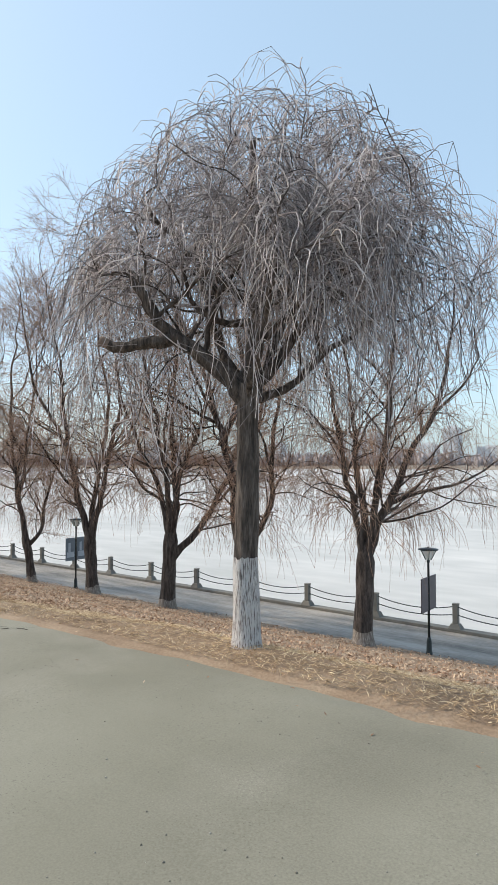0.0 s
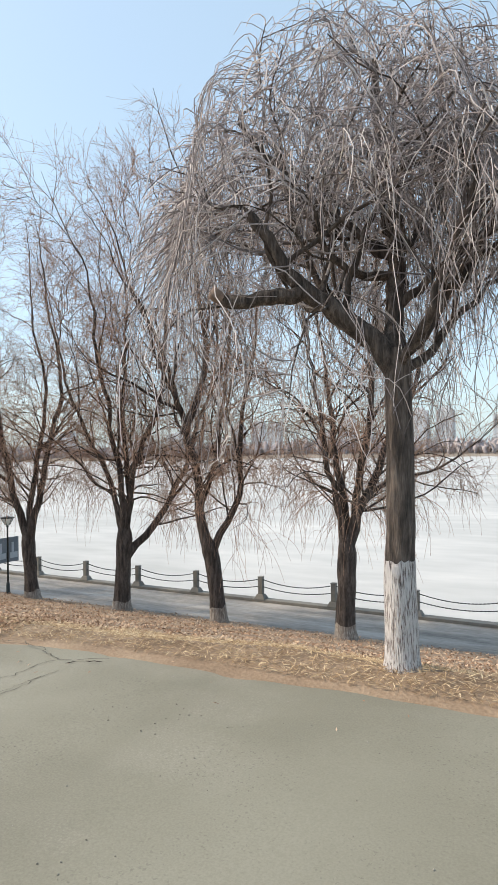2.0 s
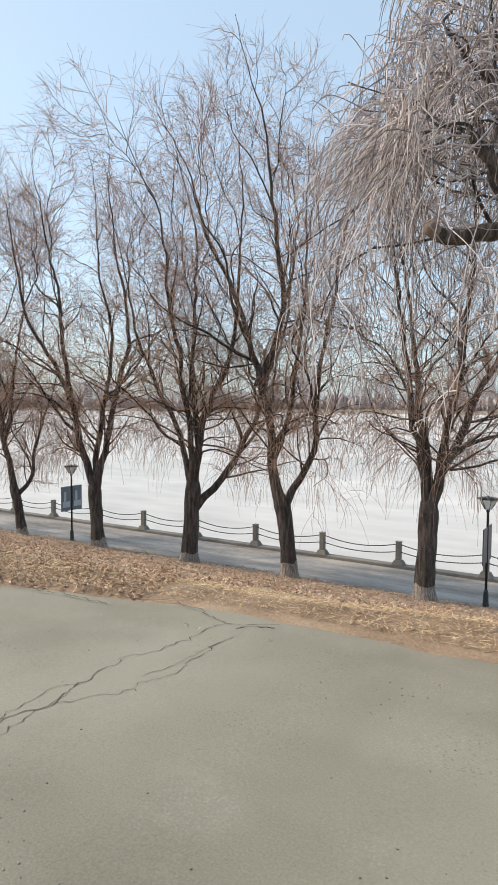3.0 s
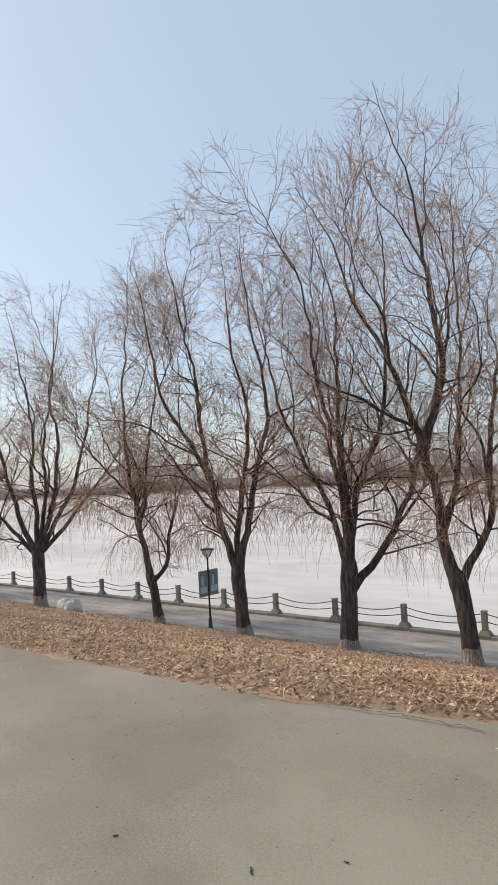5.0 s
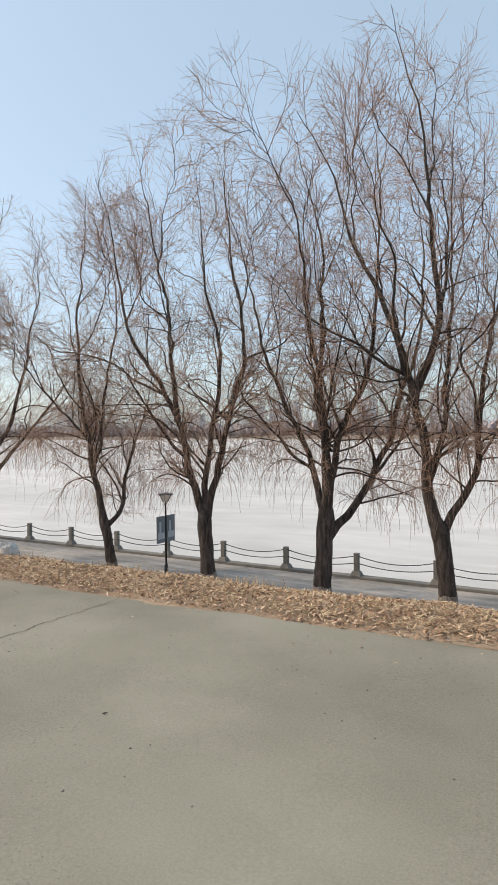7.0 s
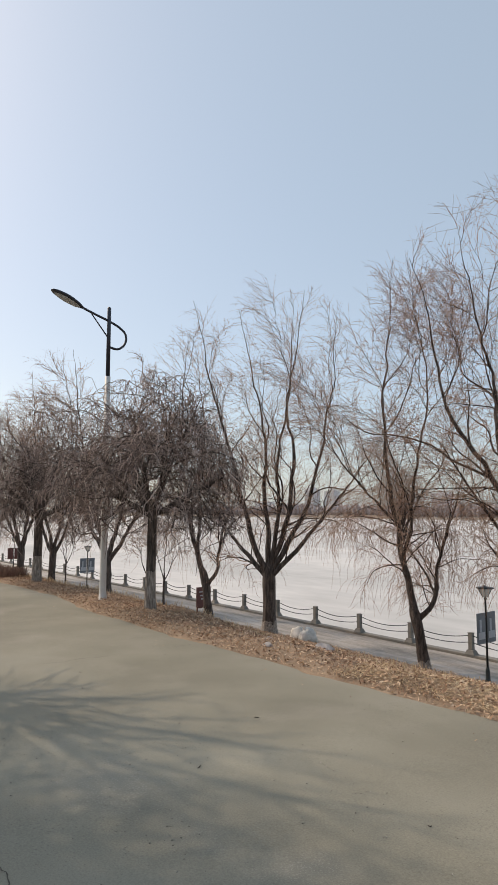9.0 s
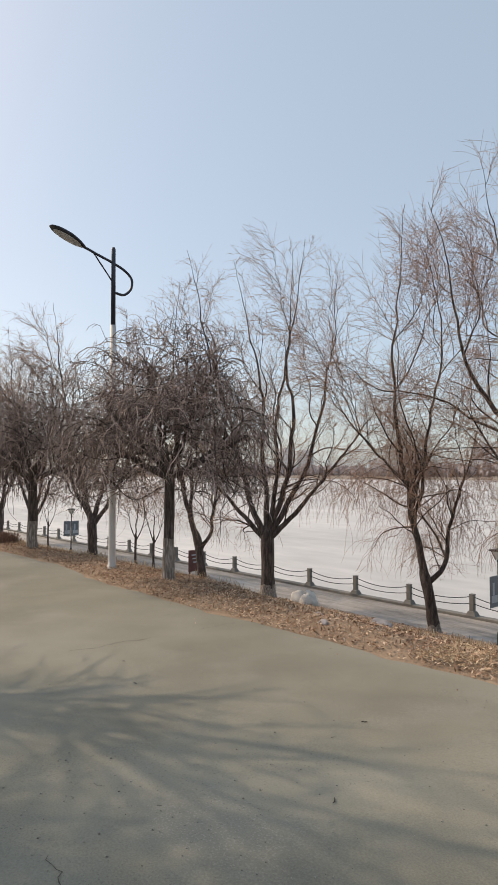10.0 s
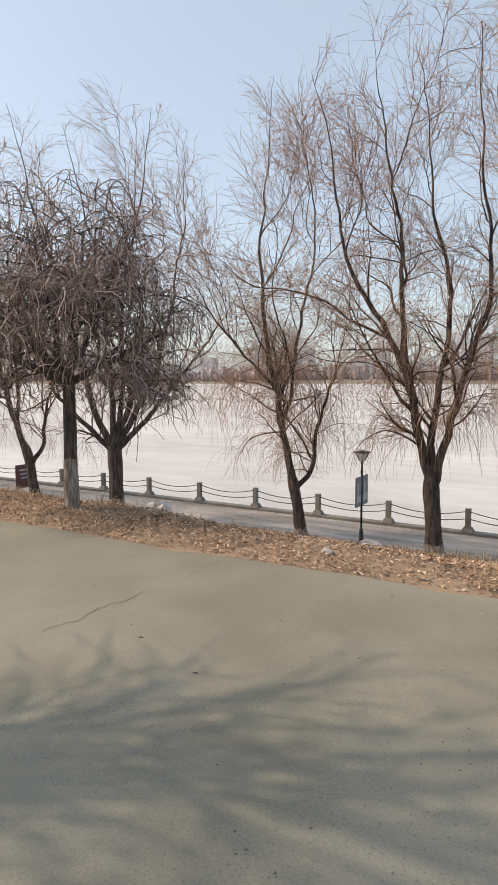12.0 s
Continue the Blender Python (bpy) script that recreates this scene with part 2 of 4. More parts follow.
def sprout(P, R, count, t0, t1, l0, l1, a0, a1, k, up=0.0, droop=0.0, wander=0.1, thin=0.55, tip=0.25, rmin=0.0, shorten=0.5, outward=None, hold=0.0, pull=None):
    """count children on each polyline, between t0 and t1 of it."""
    n, kp, _ = P.shape
    who = np.repeat(np.arange(n), count)
    t = t0 + (t1 - t0) * ((np.tile(np.arange(count), n) + rng.random(n * count)) / count)
    f = t * (kp - 1)
    i = np.minimum(f.astype(int), kp - 2)
    w = (f - i)[:, None]
    base = P[who, i] * (1 - w) + P[who, i + 1] * w
    tan = P[who, i + 1] - P[who, i]
    tan /= np.linalg.norm(tan, axis=1, keepdims=True) + 1e-9
    rnd = rng.normal(size=tan.shape)
    if outward is not None:
        rnd += outward * 1.2
    side = rnd - tan * np.sum(rnd * tan, axis=1, keepdims=True)
    side /= np.linalg.norm(side, axis=1, keepdims=True) + 1e-9
    a = np.radians(rng.uniform(a0, a1, len(who)))[:, None]
    d = tan * np.cos(a) + side * np.sin(a)
    ln = rng.uniform(l0, l1, len(who)) * (1 - shorten * t)
    C = grow(base, d, ln, k, up, droop, wander, hold, pull)
    r0 = np.maximum((R[who, i] * (1 - w[:, 0]) + R[who, i + 1] * w[:, 0]) * thin, rmin)
    taper = np.linspace(1, tip, k)[None]
    return C, r0[:, None] * taper


# ---- ground ----
EDGE_X = [-400, -60, 0, 3, 6, 15, 18, 40, 400]
EDGE_Y = [-15.9, -15.9, -16.0, -16.45, -16.55, -16.55, -16.05, -16.1, -16.1]
FOOT_X = [-400, 0, 20, 400]
FOOT_Y = [-4.25, -4.25, -4.0, -4.0]


def road_z(x):
    return 3.47 + 0.0137 * (np.clip(x, -40, 60) - 2)


def bank_z(x, y):
    """Height of the soil: the road's level, a lip beyond the verge, then the bank down to the promenade."""
    zr = road_z(x)
    foot = np.interp(x, FOOT_X, FOOT_Y)
    lip = np.interp(x, [1.5, 4.2, 6.5, 17, 19.5], [0.12, 0.29, 0.34, 0.34, 0.32])
    brow = np.interp(x, [4.4, 6.5, 17, 19.5], [-15.15, -15.95, -15.95, -15.55])
    u = np.clip((y - brow) / (-14.6 - brow), 0, 1)
    even = np.clip((x - 17) / 2, 0, 1)
    z1 = zr - lip * (even * u + (1 - even) * u * u * (3 - 2 * u))
    s = np.clip((y + 14.6) / (foot - 0.3 + 14.6), 0, 1)
    z = z1 + (0.5 - (zr - lip)) * (s * 0.82 + 0.18 * np.sin(s * np.pi / 2))
    return np.where(y < brow, zr, np.where(y < -14.6, z1, z))


def patch(xs, ys, zfun, rough=0.0):
    X, Y = np.meshgrid(xs, ys)
    Z = zfun(X, Y)
    if rough:
        Z = Z + rough * (np.sin(X * 2.1 + Y * 1.3) * np.sin(Y * 2.7 - X * 0.7) + 0.6 * np.sin(X * 5.3 + 1) * np.sin(Y * 6.1))
    V = np.stack([X, Y, Z], -1).reshape(-1, 3)
    i = np.arange(len(ys) * len(xs)).reshape(len(ys), len(xs))
    F = np.stack([i[:-1, :-1], i[:-1, 1:], i[1:, 1:], i[1:, :-1]], -1).reshape(-1, 4)
    return V, F


def soil_z(X, Y):
    z = bank_z(X, Y)
    bumps = 0.022 * (np.sin(X * 2.1 + Y * 1.3) * np.sin(Y * 2.7 - X * 0.7) + 0.6 * np.sin(X * 5.3 + 1) * np.sin(Y * 6.1))
    edge = np.interp(X, EDGE_X, EDGE_Y)
    ok = np.clip((Y - edge) / 0.6, 0, 1)
    return z + bumps * ok - 0.05 * np.clip((edge + 0.1 - Y) / 0.3, 0, 1) + 0.035 * np.exp(-((Y - edge - 0.5) / 0.35) ** 2)


gx = np.concatenate([np.linspace(-900, -70, 12), np.arange(-60, 40.1, 0.25), np.linspace(50, 900, 12)])
gy = np.concatenate([np.linspace(-900, -30, 10), np.linspace(-26, -17.2, 8), np.arange(-17, -12, 0.12), np.linspace(-12, -4.9, 30)])
V, F = patch(gx, gy, soil_z)
# the foot of the bank ends in a low worn edge above the paving
foot_rows = []
for off, z in ((0.0, 0.42), (0.07, 0.18), (0.1, -0.12)):
    y = np.interp(gx, FOOT_X, FOOT_Y) - 0.1 + off + 0.04 * np.sin(gx * 3.1) + 0.03 * np.sin(gx * 7.7)
    foot_rows.append(np.stack([gx, y, np.full(len(gx), z)], -1))
V = np.concatenate([V, *foot_rows])
nx = len(gx)
ii = np.arange((len(gy) + 3) * nx).reshape(-1, nx)
F = np.stack([ii[:-1, :-1], ii[:-1, 1:], ii[1:, 1:], ii[1:, :-1]], -1).reshape(-1, 4)
ground = mesh_object("ground", V, F, M_SOIL, None, "dry brown soil bank sloping to the paved promenade", True)
tagged(ground, category="ground", kind="structure")

# road
rx = np.concatenate([np.linspace(-300, -42, 12), np.arange(-40, 40.1, 0.12), np.linspace(42, 300, 12)])
edge = np.interp(rx, EDGE_X, EDGE_Y) + 0.05 * np.sin(rx * 1.9) + 0.035 * np.sin(rx * 4.7 + 1) + 0.02 * np.sin(rx * 11.3)
rows = []
for s in (0.0, 0.06, 0.2, 0.45, 1.0):
    y = edge + (-22.4 - edge) * s
    rows.append(np.stack([rx, y, road_z(rx) + (0.008 if s > 0 else -0.02)], -1))
RV = np.concatenate(rows)
ii = np.arange(5 * len(rx)).reshape(5, -1)
RF = np.stack([ii[1:, :-1], ii[1:, 1:], ii[:-1, 1:], ii[:-1, :-1]], -1).reshape(-1, 4)
road = mesh_object("road", RV, RF, M_ROAD, None, "worn pale grey-olive concrete road with cracks", True)
tagged(road, category="road", kind="structure")

# promenade and its outer kerb
bm = box_bm((600, 4.75, 1.6), (-20, -2.13, -0.8))
prom = part("pavement", bm, M_PAVE, None, "blue-grey stone-paved lakeside promenade")
tagged(prom, category="promenade", kind="structure")
bm = box_bm((600, 0.34, 0.10), (-20, 0.02, 0.05), 0.015)
kerb = part("kerb", bm, M_STONE, None, "low grey stone kerb at the lake edge")
tagged(kerb, category="kerb", kind="structure")

# the lake
V, F = patch(np.linspace(-1500, 1500, 40), np.linspace(0.2, 560, 30), lambda X, Y: np.full_like(X, -1.2))
lake = mesh_object("water", V, F, M_ICE, None, "frozen lake with white snowy ice")
tagged(lake, category="frozen lake", kind="structure")


# ---- trees ----
SIDE = np.array([0.8, 0.6, 0.0])       # across the usual line of sight
DEEP = np.array([-0.6, 0.8, 0.0])


def bent(base, length, angles, deep, k, wander=0.0):
    """A polyline of k points from base: it leans by the angles across, one after the other along its length, and deep degrees away, less towards its end."""
    u = np.linspace(0, 1, k - 1)
    a = np.radians(np.interp(u, (np.arange(len(angles)) + 0.5) / len(angles), angles))
    b = radians(deep) * (1 - 0.75 * u)
    d = np.outer(np.sin(a) * np.cos(b), SIDE) + np.outer(np.sin(b), DEEP)
    d[:, 2] = np.cos(a) * np.cos(b)
    if wander:
        d += rng.normal(0, wander, d.shape)
    d /= np.linalg.norm(d, axis=1, keepdims=True)
    return np.concatenate([base[None], base + np.cumsum(d * length / (k - 1), axis=0)])


def at_height(P, z):
    """The point of a rising polyline at height z."""
    i = int(np.argmax(P[:, 2] >= z)) if (P[:, 2] >= z).any() else len(P) - 1
    i = max(i, 1)
    w = np.clip((z - P[i - 1, 2]) / (P[i, 2] - P[i - 1, 2] + 1e-9), 0, 1)
    return P[i - 1] + (P[i] - P[i - 1]) * w


def grow_limbs(T, r, limbs, k, wander, taper):
    """Limbs, each (parent, or -1 for the trunk; height where it leaves it; length; thickness share; deep angle; angles across)."""
    P, R = [], []
    for parent, z0, length, th, deep, angles in limbs:
        base = at_height(T if parent < 0 else P[parent], z0 - (0.3 * min(1.0, r * 5) if parent < 0 else 0.0))
        c = bent(base, length, angles, deep, k, wander)
        P.append(c - (c[1] - c[0]) * 0.4)
        R.append(r * th * taper)
    return np.array(P), np.array(R)


def trunk_path(h, angles, k=12, wander=0.02):
    return bent(np.zeros(3), h, angles, 0, k, wander)[None]


def bark_noise(V, amount):
    out = V.copy()
    for i in range(len(out)):
        q = Vector((out[i, 0] * 9, out[i, 1] * 9, out[i, 2] * 2.2))
        nv = noise.noise_vector(q)
        out[i] += np.array(nv) * amount
    return out


def each_branch(P, R, sides, mat, tree):
    for i in range(len(P)):
        V, F = tubes(P[i:i + 1], R[i:i + 1], sides)
        mesh_object("branch", V, F, mat, tree)


WIND = -0.05 * SIDE


def tall_willow(loc, dia, fork, trunk, limbs, reach=1.0, fringe=26, fine=3, band=0.0, seed=1, label="", density=1.0, forks=3, twigs=True, stout=0.0095, twig=1.0, group="willows along the promenade"):
    """A bare tall willow: a bent trunk up to the fork, limbs that lean step by step, upright forks, branches, twigs and a low hanging fringe."""
    global rng
    rng = np.random.default_rng(seed)
    tree = thing("willow_tree", loc, label, "tree", group)
    r = dia / 2
    T = trunk_path(fork, trunk)
    k = T.shape[1]
    s = np.linspace(0, 1, k)
    TR = (r * (1.0 - 0.08 * s + 0.10 * np.exp(-((s - 0.82) / 0.12) ** 2) - 0.55 * s ** 14) * (1 + 0.35 * np.exp(-s * fork / 0.2)))[None]
    V, F = tubes(T, TR, 14)
    mesh_object("trunk", bark_noise(V, r * 0.16), F, M_BARK, tree, "", True)
    if band:
        zb = np.linspace(0, band / fork, 6)
        B = np.stack([np.interp(zb, s, T[0, :, c]) for c in range(3)], -1)[None]
        V, F = tubes(B, np.interp(zb, s, TR[0])[None] * 1.025, 14)
        V[-14:, 2] += rng.uniform(-0.05, 0.05, 14)
        mesh_object("limewash_band", bark_noise(V, r * 0.16), F, M_LIME2, tree, "faded white limewash", True)
    kl = 30
    u = np.linspace(0, 1, kl)
    taper = ((1 - u) ** 1.35 * 0.95 + 0.05) * (1 + 0.4 * np.exp(-u * 28))
    L1, R1 = grow_limbs(T[0], r, [(p, z, ln * reach, th, b, a) for p, z, ln, th, b, a in limbs], kl, 0.10, taper)
    top = L1[:, -1, 2].max() + 0.15
    span = top - fork
    mid = L1[:, -1, :2].mean(0) @ SIDE[:2]

    def crown(P):
        """Shorten what would stand out above a rounded, uneven crown top."""
        lat = P[:, -1, 0] * SIDE[0] + P[:, -1, 1] * SIDE[1] - mid
        cap = top - 0.09 * lat ** 2 + 0.3 * np.sin(lat * 2.1 + seed) + rng.uniform(-0.5, 0.25, len(P))
        rise = P[:, -1, 2] - P[:, 0, 2]
        f = np.clip((cap - P[:, 0, 2]) / np.maximum(rise, 0.05), 0.15, 1.0)
        return P[:, :1] + (P - P[:, :1]) * np.where(rise > 0, f, 1.0)[:, None, None]

    # long upright forks of the limbs
    L1b, R1b = sprout(L1, R1, forks, 0.15, 0.75, span * 0.30, span * 0.58, 18, 42, kl - 8, 0.05, 0.0, 0.13, 0.55, 0.1, 0.014, 0.45, None, 0.15, WIND * 0.5)
    L1b = crown(L1b)
    for P, R in ((L1, R1), (L1b, R1b)):
        for i in range(len(P)):
            V, F = tubes(P[i:i + 1], R[i:i + 1], 8)
            mesh_object("limb", bark_noise(V, r * 0.05), F, M_BARK, tree, "", True)
    A = ((L1, R1), (L1b, R1b))
    L2 = []
    for P, R in A:
        p, q = sprout(P, R, int(8 * density + 0.5), 0.12, 0.98, 1.0, 3.0, 18, 46, 11, 0.045, 0.0, 0.16, 0.45, 0.3, stout, 0.5, None, 0.12, WIND)
        L2.append((crown(p), q))
    L2, R2 = (np.concatenate(x) for x in zip(*L2))
    each_branch(L2, R2, 4, M_BARK, tree)
    if not twigs:
        return tree
    L3 = [sprout(L2, R2, 7, 0.12, 1.0, 0.5, 1.7, 15, 48, 6, 0.03, 0.04, 0.16, 0.6, 0.45, 0.0058, 0.4, None, 0.0, WIND)]
    L3 += [sprout(P, R, 4, 0.3, 1.0, 0.6, 1.6, 25, 60, 6, 0.04, 0.04, 0.18, 0.4, 0.45, 0.0066, 0.4, None, 0.0, WIND) for P, R in A]
    L3, R3 = (np.concatenate(x) for x in zip(*L3))
    L3, R3 = crown(L3), R3 * twig
    L4, R4 = sprout(L3, R3, fine, 0.1, 1.0, 0.35, 1.0, 12, 48, 3, 0.0, 0.12, 0.16, 0.6, 0.55, 0.0042, 0.3, None, 0.0, WIND * 2)
    pieces = [tubes(L3, R3), tubes(crown(L4), R4)]
    if fringe:
        # low side branches whose ends hang in strands
        ring = rng.integers(0, len(L1), fringe)
        lowP, lowR = sprout(L1[ring], R1[ring], 1, 0.10, 0.38, 1.4, 3.2, 38, 72, 12, 0.03, 0.13, 0.13, 0.30, 0.25, 0.011, 0.2)
        each_branch(lowP, lowR, 4, M_BARK, tree)
        m3, q3 = sprout(lowP, lowR, 8, 0.15, 1.0, 0.4, 1.3, 20, 65, 6, 0.0, 0.2, 0.18, 0.5, 0.4, 0.0055, 0.3)
        h, q = sprout(m3, q3, 6, 0.1, 1.0, 0.35, 1.7, 25, 85, 6, 0.0, 0.85, 0.13, 0.6, 0.6, 0.0042, 0.2)
        floor_z = 1.25 + 0.5 * rng.random((len(h), 1))
        h[..., 2] = np.where(h[..., 2] < floor_z, floor_z + 0.1 * (h[..., 2] - floor_z), h[..., 2])
        pieces += [tubes(m3, q3), tubes(h, q)]
    V, F = join(*pieces)
    tagged(mesh_object("crown", V, F, M_TWIG, tree, "fine bare reddish-brown twigs"), kind="stuff")
    return tree


def weeping_willow(loc, trunk_h, dia, radius, rise, hang, limbs, seed=1, strands=4, mid=11, label="", band=0.8, width=0.0042, group="", mat=None, curl=0.11, shift=(0.0, 0.0), arch=(0.10, 0.05), slope=0.22, round_top=2.2, boughs=8, sawn=False, hem_drop=0.42):
    """A grafted weeping willow: a dome of arching branches with hanging strands."""
    global rng
    rng = np.random.default_rng(seed)
    tree = thing("weeping_willow", loc, label, "tree", group)
    r = dia / 2
    T = trunk_path(trunk_h, (0, 1, 0, -1), 14, 0.02)
    k = T.shape[1]
    s = np.linspace(0, 1, k)
    TR = (r * (1.0 - 0.15 * s) * (1 + 0.3 * np.exp(-s * trunk_h / 0.12)))[None]
    V, F = tubes(T, TR, 18)
    mesh_object("trunk", bark_noise(V, r * 0.10), F, M_BARK0, tree, "", True)
    kb = 12
    zb = np.linspace(0, band / trunk_h, kb)
    B = np.stack([np.interp(zb, s, T[0, :, c]) for c in range(3)], -1)[None]
    V, F = tubes(B, np.interp(zb, s, TR[0])[None] * 1.03, 28)
    V[-28:, 2] += rng.uniform(-0.012, 0.012, 28)
    mesh_object("limewash_band", bark_noise(V, r * 0.12), F, M_LIME2 if mat else M_LIME, tree, "flaking white limewash", True)
    kl = 18
    L1, R1 = grow_limbs(T[0], r, limbs, kl, 0.16, np.linspace(1, 0.35, kl))
    if sawn:
        R1[1] = np.linspace(R1[1, 0], 0.047, kl)
    lead = np.array([shift[0], shift[1], 0.0])
    centre = T[0, -1] + np.array([0, 0, -0.1]) + lead

    def dome(P):
        """Keep the branches inside an uneven dome."""
        q = (P - centre) / np.array([radius, radius, rise])
        low = q[..., 2:3] < 0
        out = np.linalg.norm(q[..., :2], axis=-1, keepdims=True)
        e = (out ** round_top + np.where(low, 0, np.abs(q[..., 2:3])) ** round_top) ** (1 / round_top)
        lump = 0.045 * np.sin(P[..., 0:1] * 2.3 + seed) + 0.045 * np.sin(P[..., 1:2] * 2.9) + 0.05 * np.sin(P[..., 0:1] * 7 + P[..., 1:2] * 5)
        lim = 0.9 + lump
        f = np.where(e > lim, (lim + 0.09 * np.tanh((e - lim) / 0.5)) / (e + 1e-6), 1.0)
        q = np.where(low, q * np.concatenate([f, f, np.ones_like(f)], -1), q * f)
        return q * np.array([radius, radius, rise]) + centre

    def fit(P):
        """Shorten each branch that would leave the dome, keeping its bend."""
        def out(p):
            q = np.abs((p - centre) / np.array([radius, radius, rise]))
            q[..., 2] = np.where(p[..., 2] < centre[2], 0, q[..., 2])
            return (np.linalg.norm(q[..., :2], axis=-1) ** round_top + q[..., 2] ** round_top) ** (1 / round_top)
        far, near = out(P).max(1), out(P[:, 0])
        lim = 0.93 + rng.uniform(-0.10, 0.06, len(P))
        f = np.clip((lim - near) / np.maximum(far - near, 0.02), 0.25, 1.0)
        return P[:, :1] + (P - P[:, :1]) * np.where(far > lim, f, 1.0)[:, None, None], near < 0.95

    def trim(P):
        """Strand ends stay above an uneven hem."""
        lat = P[..., 0] * SIDE[0] + P[..., 1] * SIDE[1]
        hem = centre[2] - hem_drop - slope * np.abs(lat) + 0.3 * np.sin(P[..., 0] * 5.1 + seed) * np.sin(P[..., 1] * 4.3)
        P = P.copy()
        P[..., 2] = np.where(P[..., 2] < hem, hem + 0.22 * (P[..., 2] - hem), P[..., 2])
        return P

    for i in range(len(L1)):
        V, F = tubes(L1[i:i + 1], R1[i:i + 1], 10)
        limb = mesh_object("limb", bark_noise(V, r * 0.2), F, M_BARK0, tree, "gnarled dark limb", True)
        if i == 1 and sawn:
            e, d = L1[1, -1], L1[1, -1] - L1[1, -2]
            d = d / np.linalg.norm(d)
            V, F = tubes(np.array([[e - d * 0.05, e - d * 0.01, e + d * 0.03, e + d * 0.034]]), np.array([[0.043, 0.047, 0.043, 0.004]]), 10)
            mesh_object("cut_end", V, F, M_SAWN, limb, "pale sawn-off limb end", True)
    B1, BR = (np.delete(L1, 1, 0), np.delete(R1, 1, 0)) if sawn else (L1, R1)
    L2, R2 = sprout(B1, BR, boughs, 0.32, 1.0, radius * 0.4, radius * 0.95, 25, 80, 14, arch[0], arch[1], 0.22, 0.4, 0.35, 0.011, 0.2)
    L2, inside = fit(L2)
    L2, R2 = trim(L2[inside]), R2[inside]

    def under_limb(P, z):
        """Which pieces hang in front of the low limb."""
        b = P - T[0, -1]
        lat = b[:, 0] * SIDE[0] + b[:, 1] * SIDE[1]
        return (lat < 0.0) & (lat > -1.35) & (b[:, 0] * DEEP[0] + b[:, 1] * DEEP[1] < 0.45) & (b[:, 2] < z) & (b[:, 2] > -0.3) & sawn

    keep = ~under_limb(L2[:, -1], 0.7)
    L2, R2 = L2[keep], R2[keep]
    each_branch(L2, R2, 5, M_BARK0, tree)
    L3, R3 = sprout(L2, R2, mid, 0.12, 1.0, radius * 0.25, radius * 0.55, 25, 85, 10, 0.28, 0.85, 0.2, 0.5, 0.45, width * 1.7, 0.2)
    L3, inside = fit(L3)
    L3, R3 = L3[inside], R3[inside]
    # a thin spot under the low limb, where the wood shows
    keep = ~under_limb(L3[:, -1], 0.8) | (rng.random(len(L3)) < 0.25)
    L3, R3 = L3[keep], R3[keep]
    L4, R4 = sprout(L3, R3, strands, 0.2, 1.0, hang * 0.3, hang, 15, 75, 7, 0.0, 0.85, curl, 0.6, 0.6, width, 0.15)
    L4 = trim(dome(L4))
    keep = ~under_limb(L4[:, -1], 0.8) | (rng.random(len(L4)) < 0.4)
    L4, R4 = L4[keep], R4[keep]
    L5, R5 = sprout(L4[::3], R4[::3], 1, 0.1, 0.9, hang * 0.15, hang * 0.4, 20, 70, 5, 0.0, 0.35, curl, 0.7, 0.6, width * 0.85, 0.1)
    L5 = trim(dome(L5))
    V, F = join(tubes(L3, R3), tubes(L4, R4), tubes(L5, R5))
    tagged(mesh_object("crown", V, F, mat or M_STRAND, tree, "hanging bare strands"), kind="stuff")
    return tree


def at_bank(x, y, dz=-0.05):
    return (x, y, float(bank_z(np.array(x), np.array(y))) + dz)


# limbs of each tree: parent, height, length, thickness, deep angle, angles across on the way up
WILLOW_A = [(-1, 2.35, 9.3, 0.50, 8, (-4, -9, -7, -8, -10, -12, -11)), (-1, 2.45, 10.3, 0.50, -8, (11, 4, 1, 6, 1, -1, -3)),
            (-1, 2.45, 9.8, 0.55, 5, (22, 23, 33, 22, 11, 4, -3)), (-1, 2.4, 9.0, 0.42, -12, (-14, -16, -10, -12, -8, -6, -9))]
WILLOW_B = [(-1, 2.3, 11.0, 0.72, 3, (-14, -5, -18, -17, -24, -17, -28)), (0, 5.2, 9.3, 0.52, -5, (21, 5, -9, -6, -12, -17, -17)),
            (-1, 2.2, 10.9, 0.48, -6, (26, 7, 8, 8, 7, 10, 8)), (0, 3.1, 10.3, 0.40, 9, (17, 5, 9, 5, 0, 4, 8))]
WILLOW_C = [(-1, 2.4, 9.2, 0.44, 5, (-16, -22, -24, -17, -9, -11, -21)), (-1, 2.5, 10.8, 0.48, -7, (-2, -13, -10, -8, -8, -18, -20)),
            (-1, 2.5, 11.4, 0.46, 8, (5, -6, 4, 8, -3, -12, -14)), (-1, 2.45, 11.0, 0.50, -4, (8, 21, 19, 1, 0, 1, -6)), (-1, 1.75, 11.0, 0.54, 2, (38, 29, 19, 19, 7, 0, -6))]
WILLOW_D = [(-1, 2.1, 10.4, 0.62, 4, (-16, -9, -27, -27, -11, -7, -19)), (0, 4.8, 7.6, 0.40, -6, (-3, -4, -5, -12, -8, -11, -13)),
            (-1, 2.15, 11.0, 0.52, 7, (0, 7, 3, -11, -14, -4, -10)), (-1, 2.1, 10.8, 0.58, -5, (17, 12, 15, -4, -14, -9, -5))]
